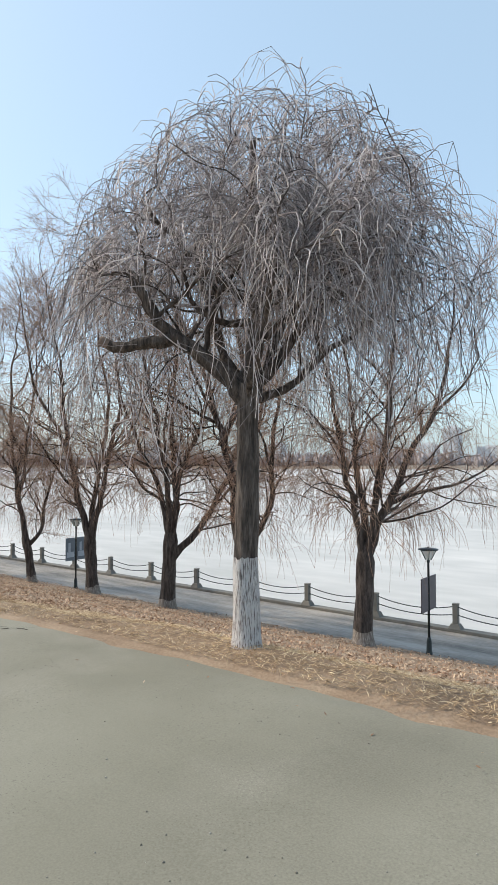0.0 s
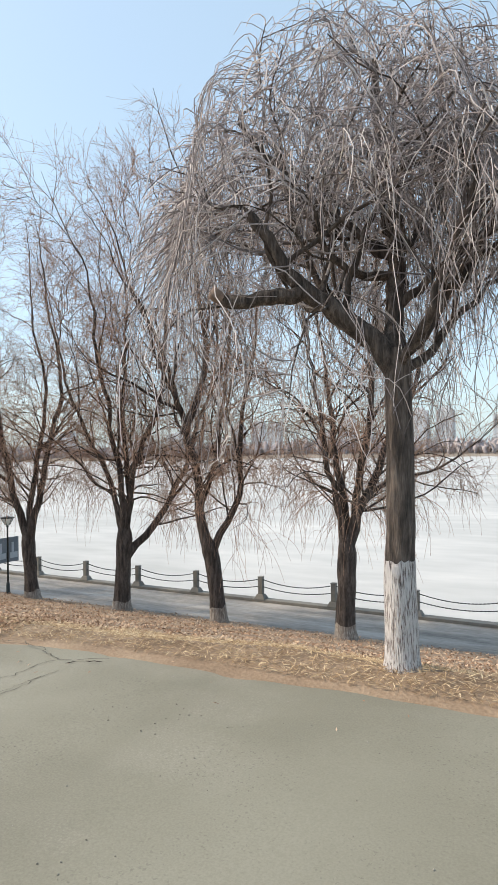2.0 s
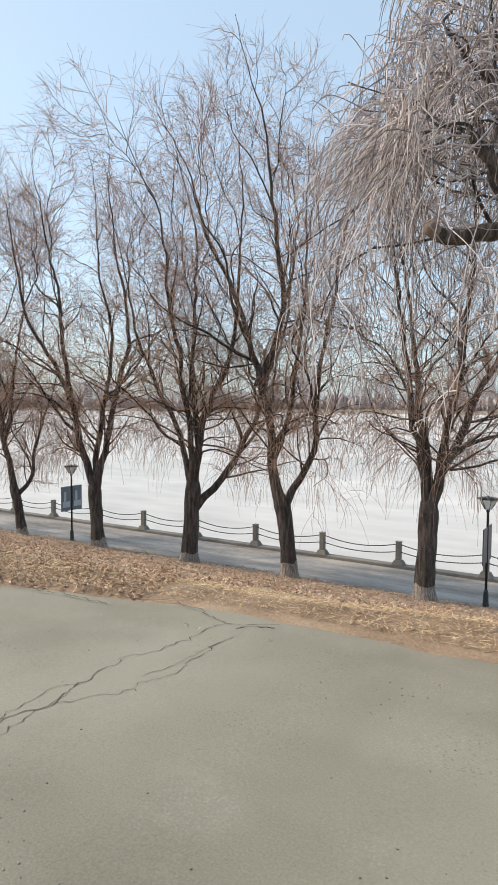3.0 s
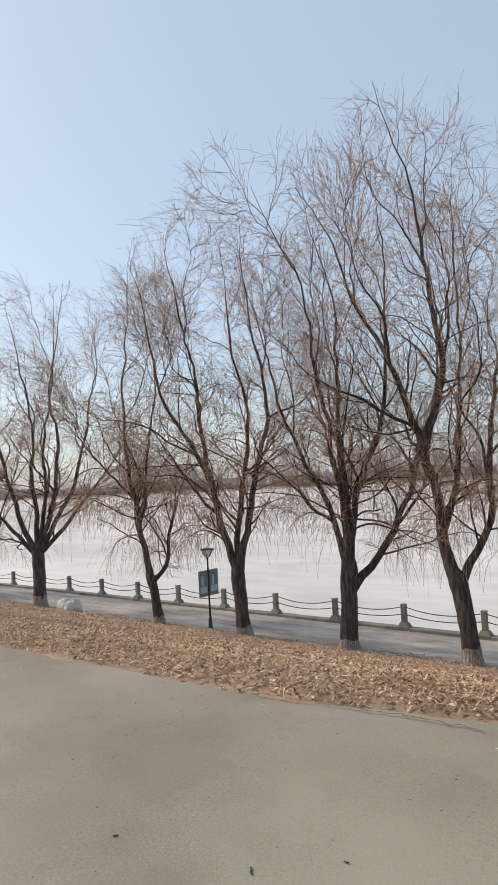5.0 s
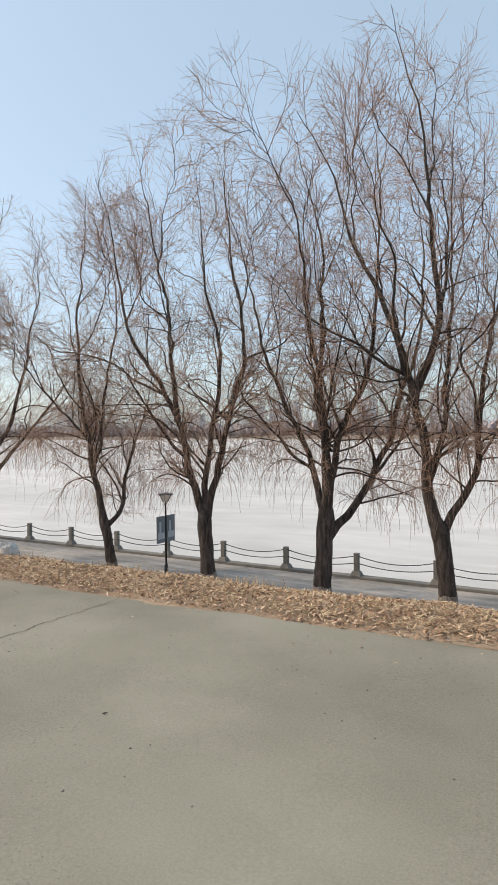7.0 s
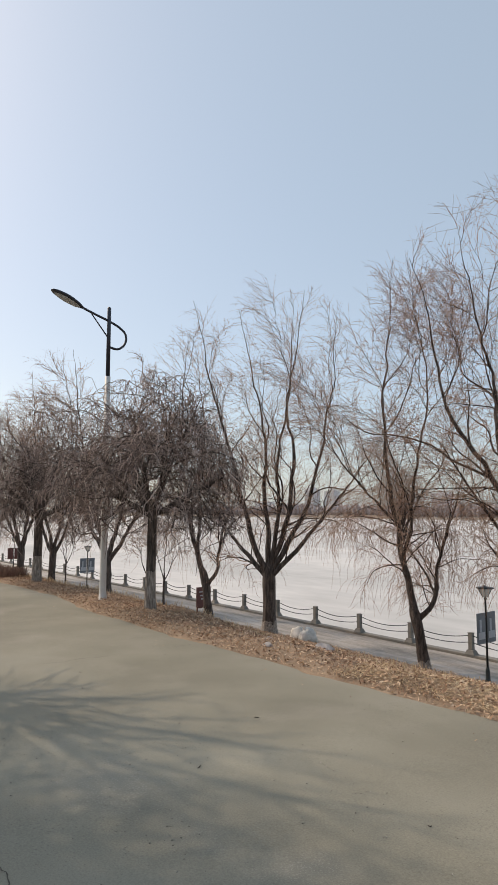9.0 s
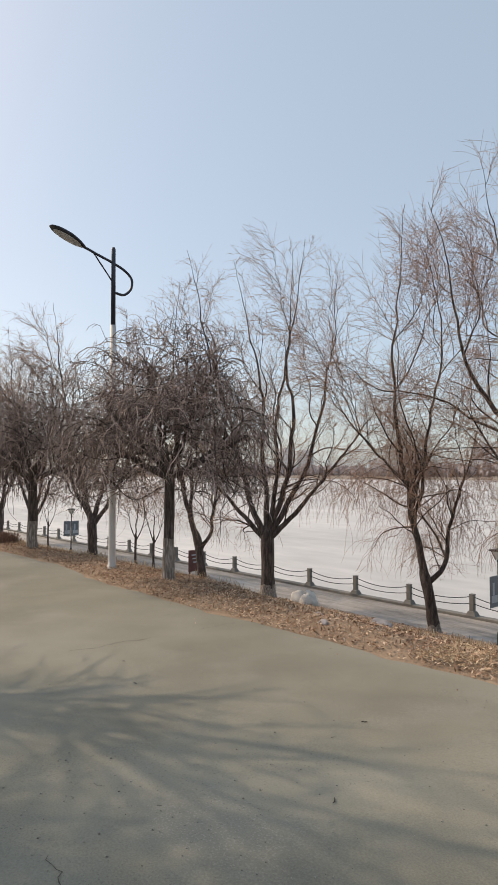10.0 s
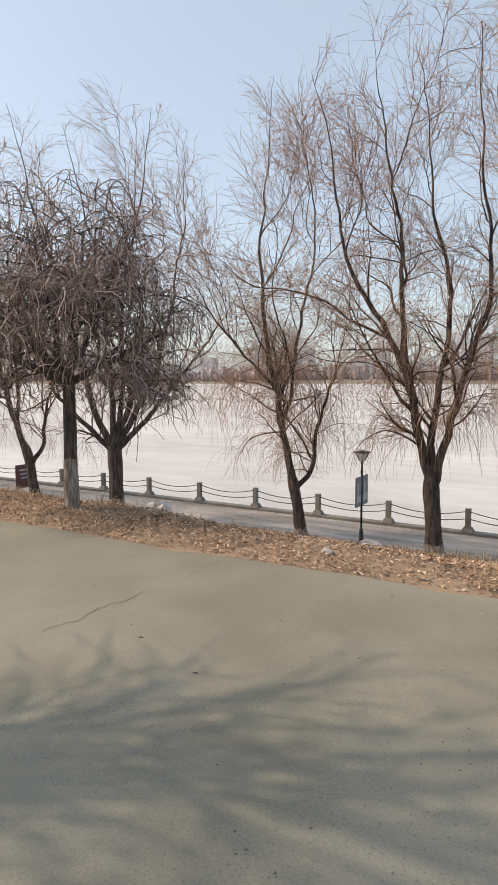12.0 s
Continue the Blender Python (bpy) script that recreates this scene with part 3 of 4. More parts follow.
WILLOW_E = [(-1, 1.8, 10.8, 0.70, 3, (-16, -10, -5, -7, 2, 4, 3)), (0, 4.2, 4.4, 0.32, 4, (-44, -43, -39, -36, -30, -24, -18)),
            (0, 2.9, 9.0, 0.42, -7, (9, 4, 7, 9, -2, -7, -6)), (-1, 1.65, 5.6, 0.52, 2, (40, 2, 12, 22, 20, 10, 4))]
WILLOW_F = [(-1, 2.3, 6.6, 0.44, 4, (-43, -46, -45, -26, -21, -13, -10)), (-1, 2.5, 10.8, 0.48, -8, (-21, -12, -15, -13, -14, -15, -15)),
            (-1, 2.6, 10.6, 0.46, 8, (-3, -12, 5, -7, -15, -9, -9)), (-1, 2.6, 10.8, 0.48, -5, (21, 11, 10, -8, 14, 8, 7)),
            (-1, 2.5, 10.0, 0.46, 6, (36, 27, 18, 16, 8, 5, 2)), (-1, 2.4, 7.2, 0.44, 0, (46, 43, 39, 39, 39, 36, 33)), (-1, 2.6, 10.4, 0.42, 2, (7, 0, -2, 9, 7, 3, 3))]
WILLOW_FAR = [(-1, 2.1, 9.6, 0.5, 6, (-30, -30, -22, -14, -10, -8, -8)), (-1, 2.2, 11.0, 0.55, -8, (-8, -12, -6, -10, -6, -4, -4)),
              (-1, 2.2, 11.0, 0.55, 7, (10, 6, 12, 6, 2, 4, 0)), (-1, 2.0, 9.8, 0.5, -4, (30, 28, 20, 16, 12, 6, 4))]
SAPLING = [(-1, 1.5, 2.2, 0.6, 6, (-24, -14, -8)), (-1, 1.6, 2.7, 0.6, -8, (3, 6, 2)), (-1, 1.4, 2.1, 0.6, 5, (26, 16, 8))]
ROADSIDE = [(-1, 2.5, 6.6, 0.62, 10, (-30, -20, -10, -6, -4)), (-1, 2.8, 6.8, 0.66, -14, (-14, -10, -4, -6, -2)), (-1, 2.9, 7.0, 0.62, 16, (2, 6, 0, 4, 2)), (-1, 2.8, 6.8, 0.62, -6, (18, 12, 8, 2, 4)),
            (-1, 2.5, 6.4, 0.56, 4, (38, 26, 14, 8, 4)), (-1, 2.6, 6.2, 0.5, -34, (-4, 4, 2, 0, 2)), (-1, 2.6, 6.2, 0.5, 38, (-10, -4, 2, 0, 2)), (-1, 2.6, 6.2, 0.5, 34, (18, 14, 8, 4, 2))]
tall_willow(at_bank(16.3, -5.75), 0.46, 2.55, (1, 3, 2), WILLOW_A, 0.98, 40, 4, 0.45, 11, "tall bare willow with faded limewashed foot beside the promenade")
tall_willow(at_bank(12.65, -5.5), 0.42, 2.4, (-4, -7, -11), WILLOW_B, 1.0, 36, 4, 0.5, 12, "tall bare willow leaning slightly on the bank")
tall_willow(at_bank(9.4, -5.6), 0.46, 2.6, (2, 2, 3), WILLOW_C, 1.0, 42, 4, 0.35, 13, "tall bare willow with five spreading limbs on the bank")
tall_willow(at_bank(5.9, -5.7), 0.42, 2.25, (-4, -5, -2), WILLOW_D, 1.03, 38, 4, 0.35, 14, "tall bare willow with three upright limbs on the bank")
tall_willow(at_bank(2.05, -5.55), 0.32, 1.95, (-7, -9, -14), WILLOW_E, 1.08, 44, 4, 0.3, 15, "slim bare willow with a forked bent trunk")
tall_willow(at_bank(-5.0, -5.6), 0.50, 2.7, (0, -1, 0), WILLOW_F, 1.06, 26, 3, 0.5, 16, "broad bare willow with a vase-shaped crown", 0.8, 2)
tall_willow(at_bank(-9.3, -5.4), 0.36, 2.3, (-4, -8, -12), WILLOW_E, 1.1, 12, 2, 0.0, 17, "slender bare willow beside the notice board", 0.8)
for x, y, dia, tilt, sd in ((-19.5, -5.3, 0.52, -2, 18), (-27.5, -5.4, 0.45, 2, 19), (-33.0, -5.6, 0.5, 1, 20), (-41.0, -5.6, 0.5, -2, 21)):
    tall_willow(at_bank(x, y), dia, 2.3, (tilt, tilt), WILLOW_FAR, 1.14, 10, 3, 0.0, sd, "bare willow farther along the promenade", 0.9, 3, True, 0.013, 1.9)
for x, y, dia, sd in ((-14.8, -5.4, 0.12, 31), (-13.8, -5.0, 0.11, 32), (-26.3, -4.9, 0.10, 33)):
    tall_willow(at_bank(x, y), dia, 1.7, (-1, 2), SAPLING, 1.0, 0, 2, 0.0, sd, "young bare sapling on the bank", 0.4, 1)
# a willow across the road, whose shadow falls on the concrete
tall_willow((1.7, -24.7, float(road_z(1.7)) - 0.08), 0.56, 3.2, (0, 0), ROADSIDE, 1.06, 0, 3, 0.0, 22, "bare willow on the far verge of the road", 1.25, 3, True, 0.022, 1.3, "willows across the road")

WEEPC = [(-1, 1.9, 1.6, 0.7, 4, (-60, -66, -72)), (-1, 1.95, 1.6, 0.55, -30, (-40, -40, -34)), (-1, 2.0, 1.9, 0.5, -12, (-16, -10, -6)), (-1, 2.0, 2.1, 0.5, 16, (12, 8, 4)), (-1, 2.0, 1.8, 0.5, -20, (32, 28, 20)),
         (-1, 1.9, 1.6, 0.6, 12, (60, 62, 58)), (-1, 1.9, 1.4, 0.45, 48, (50, 50, 44)), (-1, 1.9, 1.5, 0.45, 45, (-46, -44, -40)), (-1, 1.9, 1.5, 0.45, -60, (15, 12, 10)), (-1, 2.0, 1.9, 0.45, 20, (-32, -26, -20))]
# a long crooked limb with a sawn-off fork, a leader, side limbs
WEEP0 = [(-1, 2.28, 1.6, 0.86, 6, (-32, -48, -46, -49, -34, -27, -40)), (0, 2.72, 0.7, 0.55, 0, (-95, -98, -100, -108, -110, -78, -70)), (-1, 2.28, 2.7, 0.74, 14, (13, 5, 3, 5, -15, -1, 6)),
         (-1, 2.28, 2.0, 0.5, 2, (37, 37, 42, 56, 58, 50, 40)), (2, 2.9, 1.0, 0.36, -10, (-95, -95, -80, -61, -36, -9, -9)), (-1, 2.28, 2.5, 0.5, 55, (20, 14, 8, 4)), (-1, 2.28, 2.3, 0.48, 50, (-30, -26, -20, -12)),
         (2, 3.0, 2.1, 0.4, 30, (40, 44, 36, 30)), (2, 3.0, 1.7, 0.38, 18, (-48, -52, -40)), (-1, 2.28, 2.1, 0.42, 40, (58, 56, 50)), (-1, 2.3, 1.5, 0.38, -48, (12, 16, 12)), (2, 2.6, 1.4, 0.34, -30, (44, 48, 36)), (2, 3.3, 1.6, 0.34, 48, (20, 26, 20))]
GW = "weeping willows at the roadside"
weeping_willow(at_bank(20.4, -15.58), 2.3, 0.215, 2.65, 3.7, 1.25, WEEP0, 41, 4, 12, "old weeping willow with a limewashed trunk at the roadside", 0.83, 0.0038, GW, None, 0.19, (-0.5, 1.15), (0.08, 0.10), 0.24, 1.7, 7, True, 0.32)
weeping_willow(at_bank(3.5, -15.58), 2.05, 0.19, 2.3, 3.05, 0.7, WEEPC, 42, 3, 11, "dark weeping willow with a dense dome beside the road lamp", 0.75, 0.0052, GW, M_CURL, 0.3, (0.0, 0.0), (0.06, 0.24), 0.10, 2.2, 10, False, 0.22)
weeping_willow(at_bank(-2.8, -15.4), 2.1, 0.24, 2.4, 3.0, 0.8, WEEPC, 43, 3, 9, "weeping willow farther along the roadside", 0.75, 0.0048, GW, M_CURL, 0.24, (0.0, 0.0), (0.06, 0.24), 0.15, 2.2, 10)
for x, y, sd in ((-12.5, -15.3, 44), (-20.0, -15.2, 45)):
    weeping_willow(at_bank(x, y), 2.1, 0.26, 2.2, 2.6, 1.1, WEEPC, sd, 2, 7, "weeping willow far along the roadside", 0.75, 0.007, GW, M_CURL, 0.26)


# ---- chain fence along the promenade ----
SPAN = 2.75
fence = thing("chain_fence", (0, 0, 0), "grey stone bollards linked by two sagging iron chains", "fence")


def bollard():
    post = part("post", box_bm((0.17, 0.17, 0.60), (0, 0, 0.56), 0.014), M_STONE, fence)
    bm = box_bm((0.185, 0.185, 0.035), (0, 0, 0.862), 0.012)
    part("cap", bm, M_STONE, post)
    bm = box_bm((0.42, 0.34, 0.17), (0, 0, 0.175), 0.02, 0.62)
    part("plinth", bm, M_STONE, post)
    return post


def chain_mesh(z0, sag):
    """Alternating flat links along a sagging line from one post to the next."""
    bm = bmesh.new()
    n = 46
    xs = np.linspace(0.085, SPAN - 0.085, n + 1)
    zs = z0 - sag * (1 - ((xs - SPAN / 2) / (SPAN / 2 - 0.085)) ** 2)
    for i in range(n):
        a, b = Vector((xs[i], 0, zs[i])), Vector((xs[i + 1], 0, zs[i + 1]))
        d = b - a
        turn = d.to_track_quat("X", "Z").to_matrix().to_4x4()
        size = (d.length * 1.3, 0.034, 0.018) if i % 2 else (d.length * 1.3, 0.018, 0.032)
        box_bm(size, (0, 0, 0), 0, 1, bm, Matrix.Translation((a + b) / 2) @ turn)
    return bm


first_post = bollard()
up_chain = part("chain", chain_mesh(0.77, 0.17), M_CHAIN, fence, "sagging iron chain")
low_chain = part("chain", chain_mesh(0.52, 0.13), M_CHAIN, fence, "sagging iron chain")
for i in range(-24, 11):
    x = SPAN * i
    if i:
        p2 = copy_thing(first_post, pose(x, 0, 0))
        for src in (up_chain, low_chain):
            c = src.copy()
            scene.collection.objects.link(c)
            c.location = (x, 0, 0)


# ---- lamps with banners ----
def garden_lamp(loc, board=M_BOARD, label=""):
    lamp = thing("garden_lamp", loc, label, "street lamp", "lamps along the promenade")
    part("base", lathe_bm([(0.085, -0.05), (0.085, 0.02), (0.07, 0.05), (0.062, 0.30), (0.05, 0.36), (0.035, 0.40)]), M_POLE, lamp, "", True)
    part("pole", lathe_bm([(0.032, 0.38), (0.028, 2.28), (0.045, 2.30), (0.045, 2.33), (0.02, 2.36)], 12), M_POLE, lamp, "", True)
    # lantern: a glazed cone widening upwards, a rim and a low hat
    glass = part("lantern", lathe_bm([(0.075, 2.36), (0.205, 2.60)], 6), M_PANE, lamp, "clear glass panes")
    for a in range(6):
        w = a * math.pi / 3
        rib = np.array([[[0.078 * math.cos(w), 0.078 * math.sin(w), 2.355], [0.21 * math.cos(w), 0.21 * math.sin(w), 2.605]]])
        V, F = tubes(rib, np.full((1, 2), 0.011), 5)
        mesh_object("rib", V, F, M_POLE, glass)
    part("hat", lathe_bm([(0.245, 2.60), (0.262, 2.612), (0.25, 2.63), (0.10, 2.655), (0.03, 2.665), (0.015, 2.69)], 12), M_POLE, lamp, "dark metal hat", True)
    for side in (-1, 1):
        b = part("banner", box_bm((0.025, 0.42, 0.86), (0, side * 0.255, 1.50), 0.006), board, lamp, "printed banner board")
        for fx in (-1, 1) if board is M_BOARD else ():
            part("picture", box_bm((0.004, 0.32, 0.20), (fx * 0.0155, side * 0.255, 1.30), 0), M_PICT, b, "pale washed-out print")
            part("picture", box_bm((0.004, 0.10, 0.34), (fx * 0.0155, side * 0.255 - 0.05, 1.58), 0), M_PICT, b, "pale washed-out print")
        for z in (1.09, 1.91):
            bar = np.array([[[0, side * 0.02, z], [0, side * 0.45, z]]])
            V, F = tubes(bar, np.full((1, 2), 0.012), 6)
            mesh_object("bracket", V, F, M_POLE, lamp)
    return lamp


garden_lamp((17.34, -4.2, 0.47), M_BOARD1, "dark garden lamp with plum-grey banners by the promenade")
garden_lamp((3.5, -4.62, 0.53), M_BOARD, "dark garden lamp with slate-blue printed banners by the promenade")
garden_lamp((-22.6, -5.1, 0.55), M_BOARD, "dark garden lamp with slate-blue printed banners by the promenade")
garden_lamp((-36.0, -5.1, 0.55), M_RED, "dark garden lamp with red-brown banners by the promenade")

# notice board
nb = thing("notice_board", (-10.9, -4.6, 0.50), "red-brown framed notice board on two posts", "sign")
for y in (-0.33, 0.33):
    part("post", box_bm((0.06, 0.06, 1.3), (0, y, 0.62), 0.008), M_RED, nb)
nbb = part("board", box_bm((0.05, 0.78, 0.95), (0.0, 0, 0.86), 0.01), M_RED, nb)
for k in range(3):
    part("lettering_bar", box_bm((0.006, 0.5 - 0.1 * k, 0.05), (0.028, 0.0, 1.12 - 0.16 * k), 0), M_PICT, nbb)

# ---- road lamp with a curved arm ----
SLX, SLY = 1.77, -15.7
SLZ = float(road_z(SLX))
sl = thing("road_lamp", (SLX, SLY, SLZ), "tall road lamp, white pole with a dark curved arm", "street lamp")
sl.rotation_euler = (0, radians(-0.8), 0)      # leans a little
part("pole", lathe_bm([(0.13, -0.05), (0.13, 0.03), (0.085, 0.045), (0.069, 0.22), (0.066, 0.9), (0.058, 4.65)], 16), M_WHITE, sl, "white painted lower pole", True)
part("upper_pole", lathe_bm([(0.045, 4.65), (0.041, 6.14), (0.025, 6.17)], 14), M_NAVY, sl, "dark blue upper pole", True)
ctrl = [(0.0, 5.30), (0.22, 5.28), (0.38, 5.42), (0.40, 5.62), (0.25, 5.76), (0.0, 5.86), (-0.32, 5.95), (-0.62, 6.04)]
fine = []
for i in range(len(ctrl) - 1):
    p0, p1, p2, p3 = [Vector(ctrl[min(max(j, 0), len(ctrl) - 1)]) for j in (i - 1, i, i + 1, i + 2)]
    for q in range(6):
        u = q / 6
        fine.append(0.5 * ((2 * p1) + (p2 - p0) * u + (2 * p0 - 5 * p1 + 4 * p2 - p3) * u * u + (3 * p1 - p0 - 3 * p2 + p3) * u ** 3))
fine.append(Vector(ctrl[-1]))
arm = np.array([[[0.0, v.x, v.y] for v in fine]])
V, F = tubes(arm, np.full(arm.shape[:2], 0.025), 10)
mesh_object("arm", V, F, M_NAVY, sl, "dark curved arm", True)
V, F = tubes(np.array([[[0, -0.04, 5.52], [0, -0.42, 5.97]]]), np.full((1, 2), 0.014), 6)
mesh_object("brace", V, F, M_NAVY, sl)
bm = bmesh.new()
bmesh.ops.create_uvsphere(bm, u_segments=20, v_segments=12, radius=1.0)
for v in bm.verts:
    x, y, z = v.co
    w = 0.17 * (1 - 0.35 * max(0, y))
    v.co = Vector((x * w, y * 0.38, z * (0.07 if z > 0 else 0.035)))
head_m = Matrix.Translation((0, -0.93, 6.15)) @ Matrix.Rotation(radians(-20), 4, "X")
for v in bm.verts:
    v.co = head_m @ v.co
head = part("lamp_head", bm, M_NAVY, sl, "dark leaf-shaped lamp head", True)
bm = bmesh.new()
bmesh.ops.create_uvsphere(bm, u_segments=20, v_segments=8, radius=1.0)
for v in bm.verts:
    v.co = Vector((v.co.x * 0.125, v.co.y * 0.29, v.co.z * 0.012 - 0.028))
for v in bm.verts:
    v.co = head_m @ v.co
part("lens", bm, M_GLASSY, head, "pale glass lens")


# ---- stones ----
def rock(name, loc, size, seed, mat, label):
    bm = bmesh.new()
    bmesh.ops.create_icosphere(bm, subdivisions=3, radius=1)
    for v in bm.verts:
        n1 = noise.noise(v.co * 1.3 + Vector((seed, 0, 0))) * 0.35 + noise.noise(v.co * 3.5 + Vector((0, seed, 0))) * 0.12
        v.co = Vector((v.co.x * size[0], v.co.y * size[1], max(v.co.z, -0.5) * size[2])) * (1 + n1)
    ob = part(name, bm, mat, None, "", True)
    ob.location = loc
    return tagged(ob, label, "rock")


gz = lambda x, y: float(soil_z(np.array(x), np.array(y)))
for x, y, r, sd in ((-3.6, -5.42, 0.25, 3), (-3.14, -5.5, 0.19, 5), (-3.34, -5.08, 0.26, 6)):
    rock("boulder", (x, y, gz(x, y) + r * 0.62), (r * 1.05, r * 0.95, r * 1.25), sd, M_ROCK, "pale rounded boulder lying on the bank")
rock("flat_stone", (7.69, -15.31, gz(7.69, -15.31) + 0.06), (0.17, 0.12, 0.085), 8, M_ROCK2, "flat pinkish-grey stone slab lying in the litter")
rock("stone", (7.58, -16.18, gz(7.58, -16.18) + 0.012), (0.065, 0.05, 0.035), 9, M_ROCK2, "small pale stone half buried in the litter")
rock("pale_stone", (7.1, -15.75, gz(7.1, -15.75) + 0.01), (0.07, 0.05, 0.035), 9, M_ROCK2, "pale stone lying in the dead leaves")

# ---- far shore ----
V, F = patch(np.linspace(-1600, 1600, 120), np.array([540.0, 548, 560, 700, 1600]), lambda X, Y: np.where(Y < 545, -1.4, np.where(Y < 555, 1.2, 2.5)) + 0.6 * np.sin(X * 0.02))
farland = mesh_object("far_bank", V, F, M_FARLAND, None, "low brown bank of the far shore")
tagged(farland, category="shore", kind="structure")
rng = np.random.default_rng(5)
nf = 3600
X = rng.uniform(-1400, 500, nf)
Y = rng.uniform(549, 610, nf)
hgt = (10 + 6 * (0.5 + 0.5 * np.sin(X * 0.013 + 1) * np.sin(X * 0.031))) * rng.uniform(0.5, 1.15, nf)
P = np.stack([np.stack([X + rng.normal(0, 0.5, nf) * j, Y, 1.0 + hgt * j / 4], -1) for j in range(5)], 1)
R = np.stack([hgt * w for w in (0.04, 0.13, 0.2, 0.16, 0.01)], 1) * rng.uniform(0.6, 1.3, (nf, 1))
V, F = tubes(P, R, 4)
V = V + rng.normal(0, 0.5, V.shape)
fw = mesh_object("far_wood", V, F, M_FARWOOD, None, "bare woods on the far shore, brown paled as by haze")
tagged(fw, category="woods", kind="stuff")


def tower(x, y, w, d, h):
    b = thing("tower_block", (x, y, 1.5), "tower block beyond the lake, its grey paled as by haze", "building", "far tower blocks")
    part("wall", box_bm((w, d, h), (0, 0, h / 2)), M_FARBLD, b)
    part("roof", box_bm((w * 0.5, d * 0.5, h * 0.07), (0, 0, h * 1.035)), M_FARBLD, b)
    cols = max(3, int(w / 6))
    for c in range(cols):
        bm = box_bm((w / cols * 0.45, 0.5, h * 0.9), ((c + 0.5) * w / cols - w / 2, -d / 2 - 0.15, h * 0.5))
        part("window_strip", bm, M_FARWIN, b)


for x, y, w, h in ((-460, 820, 18, 44), (-430, 830, 18, 48), (-398, 820, 17, 45), (-330, 850, 26, 30), (-300, 860, 22, 52), (-250, 880, 40, 26), (-205, 900, 24, 60), (-170, 905, 24, 60), (-90, 900, 30, 50),
                   (-560, 800, 30, 34), (-820, 780, 24, 46), (-780, 790, 24, 42), (-930, 760, 40, 24), (-20, 900, 30, 56), (40, 890, 26, 50), (-640, 820, 34, 26)):
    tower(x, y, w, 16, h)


# ---- litter ----
def scatter_pieces(xs, ys, length, width, mat, name, label, cat, tilt=0.5, lift=0.012, fold=0.35):
    """Little folded blades lying on the soil, each of two quads."""
    n = len(xs)
    z = soil_z(xs, ys) + lift + np.abs(rng.normal(0, 0.014, n))
    a = rng.uniform(0, 2 * np.pi, n)
    e = rng.normal(0, tilt, n)
    rl = rng.normal(0, tilt, n)
    d = np.stack([np.cos(a) * np.cos(e), np.sin(a) * np.cos(e), np.sin(e)], -1)
    s = np.stack([-np.sin(a) * np.cos(rl), np.cos(a) * np.cos(rl), np.sin(rl)], -1)
    up = np.cross(d, s)
    C = np.stack([xs, ys, z], -1)
    l, w = length[:, None], width[:, None]
    q = [C - d * l, C - d * l * 0.1 + s * w + up * w * fold, C + d * l, C - d * l * 0.1 - s * w + up * w * fold * 1.3]
    V = np.stack([q[0], q[1], q[2], q[3]], 1).reshape(-1, 3)
    i = np.arange(n)[:, None] * 4
    F = np.concatenate([i + np.array([[0, 2, 1]]), i + np.array([[0, 3, 2]])])
    ob = mesh_object(name, V, F, mat, None, label)
    return tagged(ob, category=cat, kind="stuff")


def verge_points(n, x0, x1, inner, outer):
    x = rng.uniform(x0, x1, n)
    e = np.interp(x, EDGE_X, EDGE_Y)
    return x, e + inner + (outer - inner) * rng.random(n) ** 1.0


rng = np.random.default_rng(9)
x, y = verge_points(70000, -14, 17.0, -0.03, 2.4)
clump = 0.5 + 0.5 * np.sin(x * 1.7 + np.sin(y * 2.3) * 1.4) * np.sin(y * 3.1 + x * 0.6)
keep = rng.random(len(x)) < 0.72 + 0.28 * clump
x, y = x[keep], y[keep]
scatter_pieces(x, y, rng.uniform(0.013, 0.036, len(x)), rng.uniform(0.005, 0.013, len(x)), M_LEAF, "leaf_litter", "dry brown fallen leaves covering the verge", "leaves")
x, y = verge_points(62000, 9, 27, 0.06, 1.9)
scatter_pieces(x, y, rng.uniform(0.012, 0.048, len(x)), rng.uniform(0.002, 0.0045, len(x)), M_STRAW, "dry_grass", "flattened straw-coloured dry grass on the verge", "grass", 0.25)
x = rng.uniform(-14, 27, 30000)
y = rng.uniform(-14.4, -4.6, 30000)
scatter_pieces(x, y, rng.uniform(0.02, 0.05, len(x)), rng.uniform(0.008, 0.018, len(x)), M_LEAF, "bank_litter", "reddish-brown dead leaves on the bank", "leaves")
x = rng.uniform(-34, -14, 8000)
y = rng.uniform(-15.8, -4.6, 8000)
scatter_pieces(x, y, rng.uniform(0.05, 0.10, len(x)), rng.uniform(0.02, 0.04, len(x)), M_LEAF, "bank_litter", "dead leaves on the farther bank", "leaves")
# sparse leaves, bits and grit on the concrete
x, y = verge_points(170, -6, 26, -0.7, 0.15)
scatter_pieces(x, y - 0.0, rng.uniform(0.008, 0.02, len(x)), rng.uniform(0.004, 0.008, len(x)), M_LEAF, "leaf_scatter", "few dry leaves blown onto the concrete", "leaves", 0.25, 0.062)

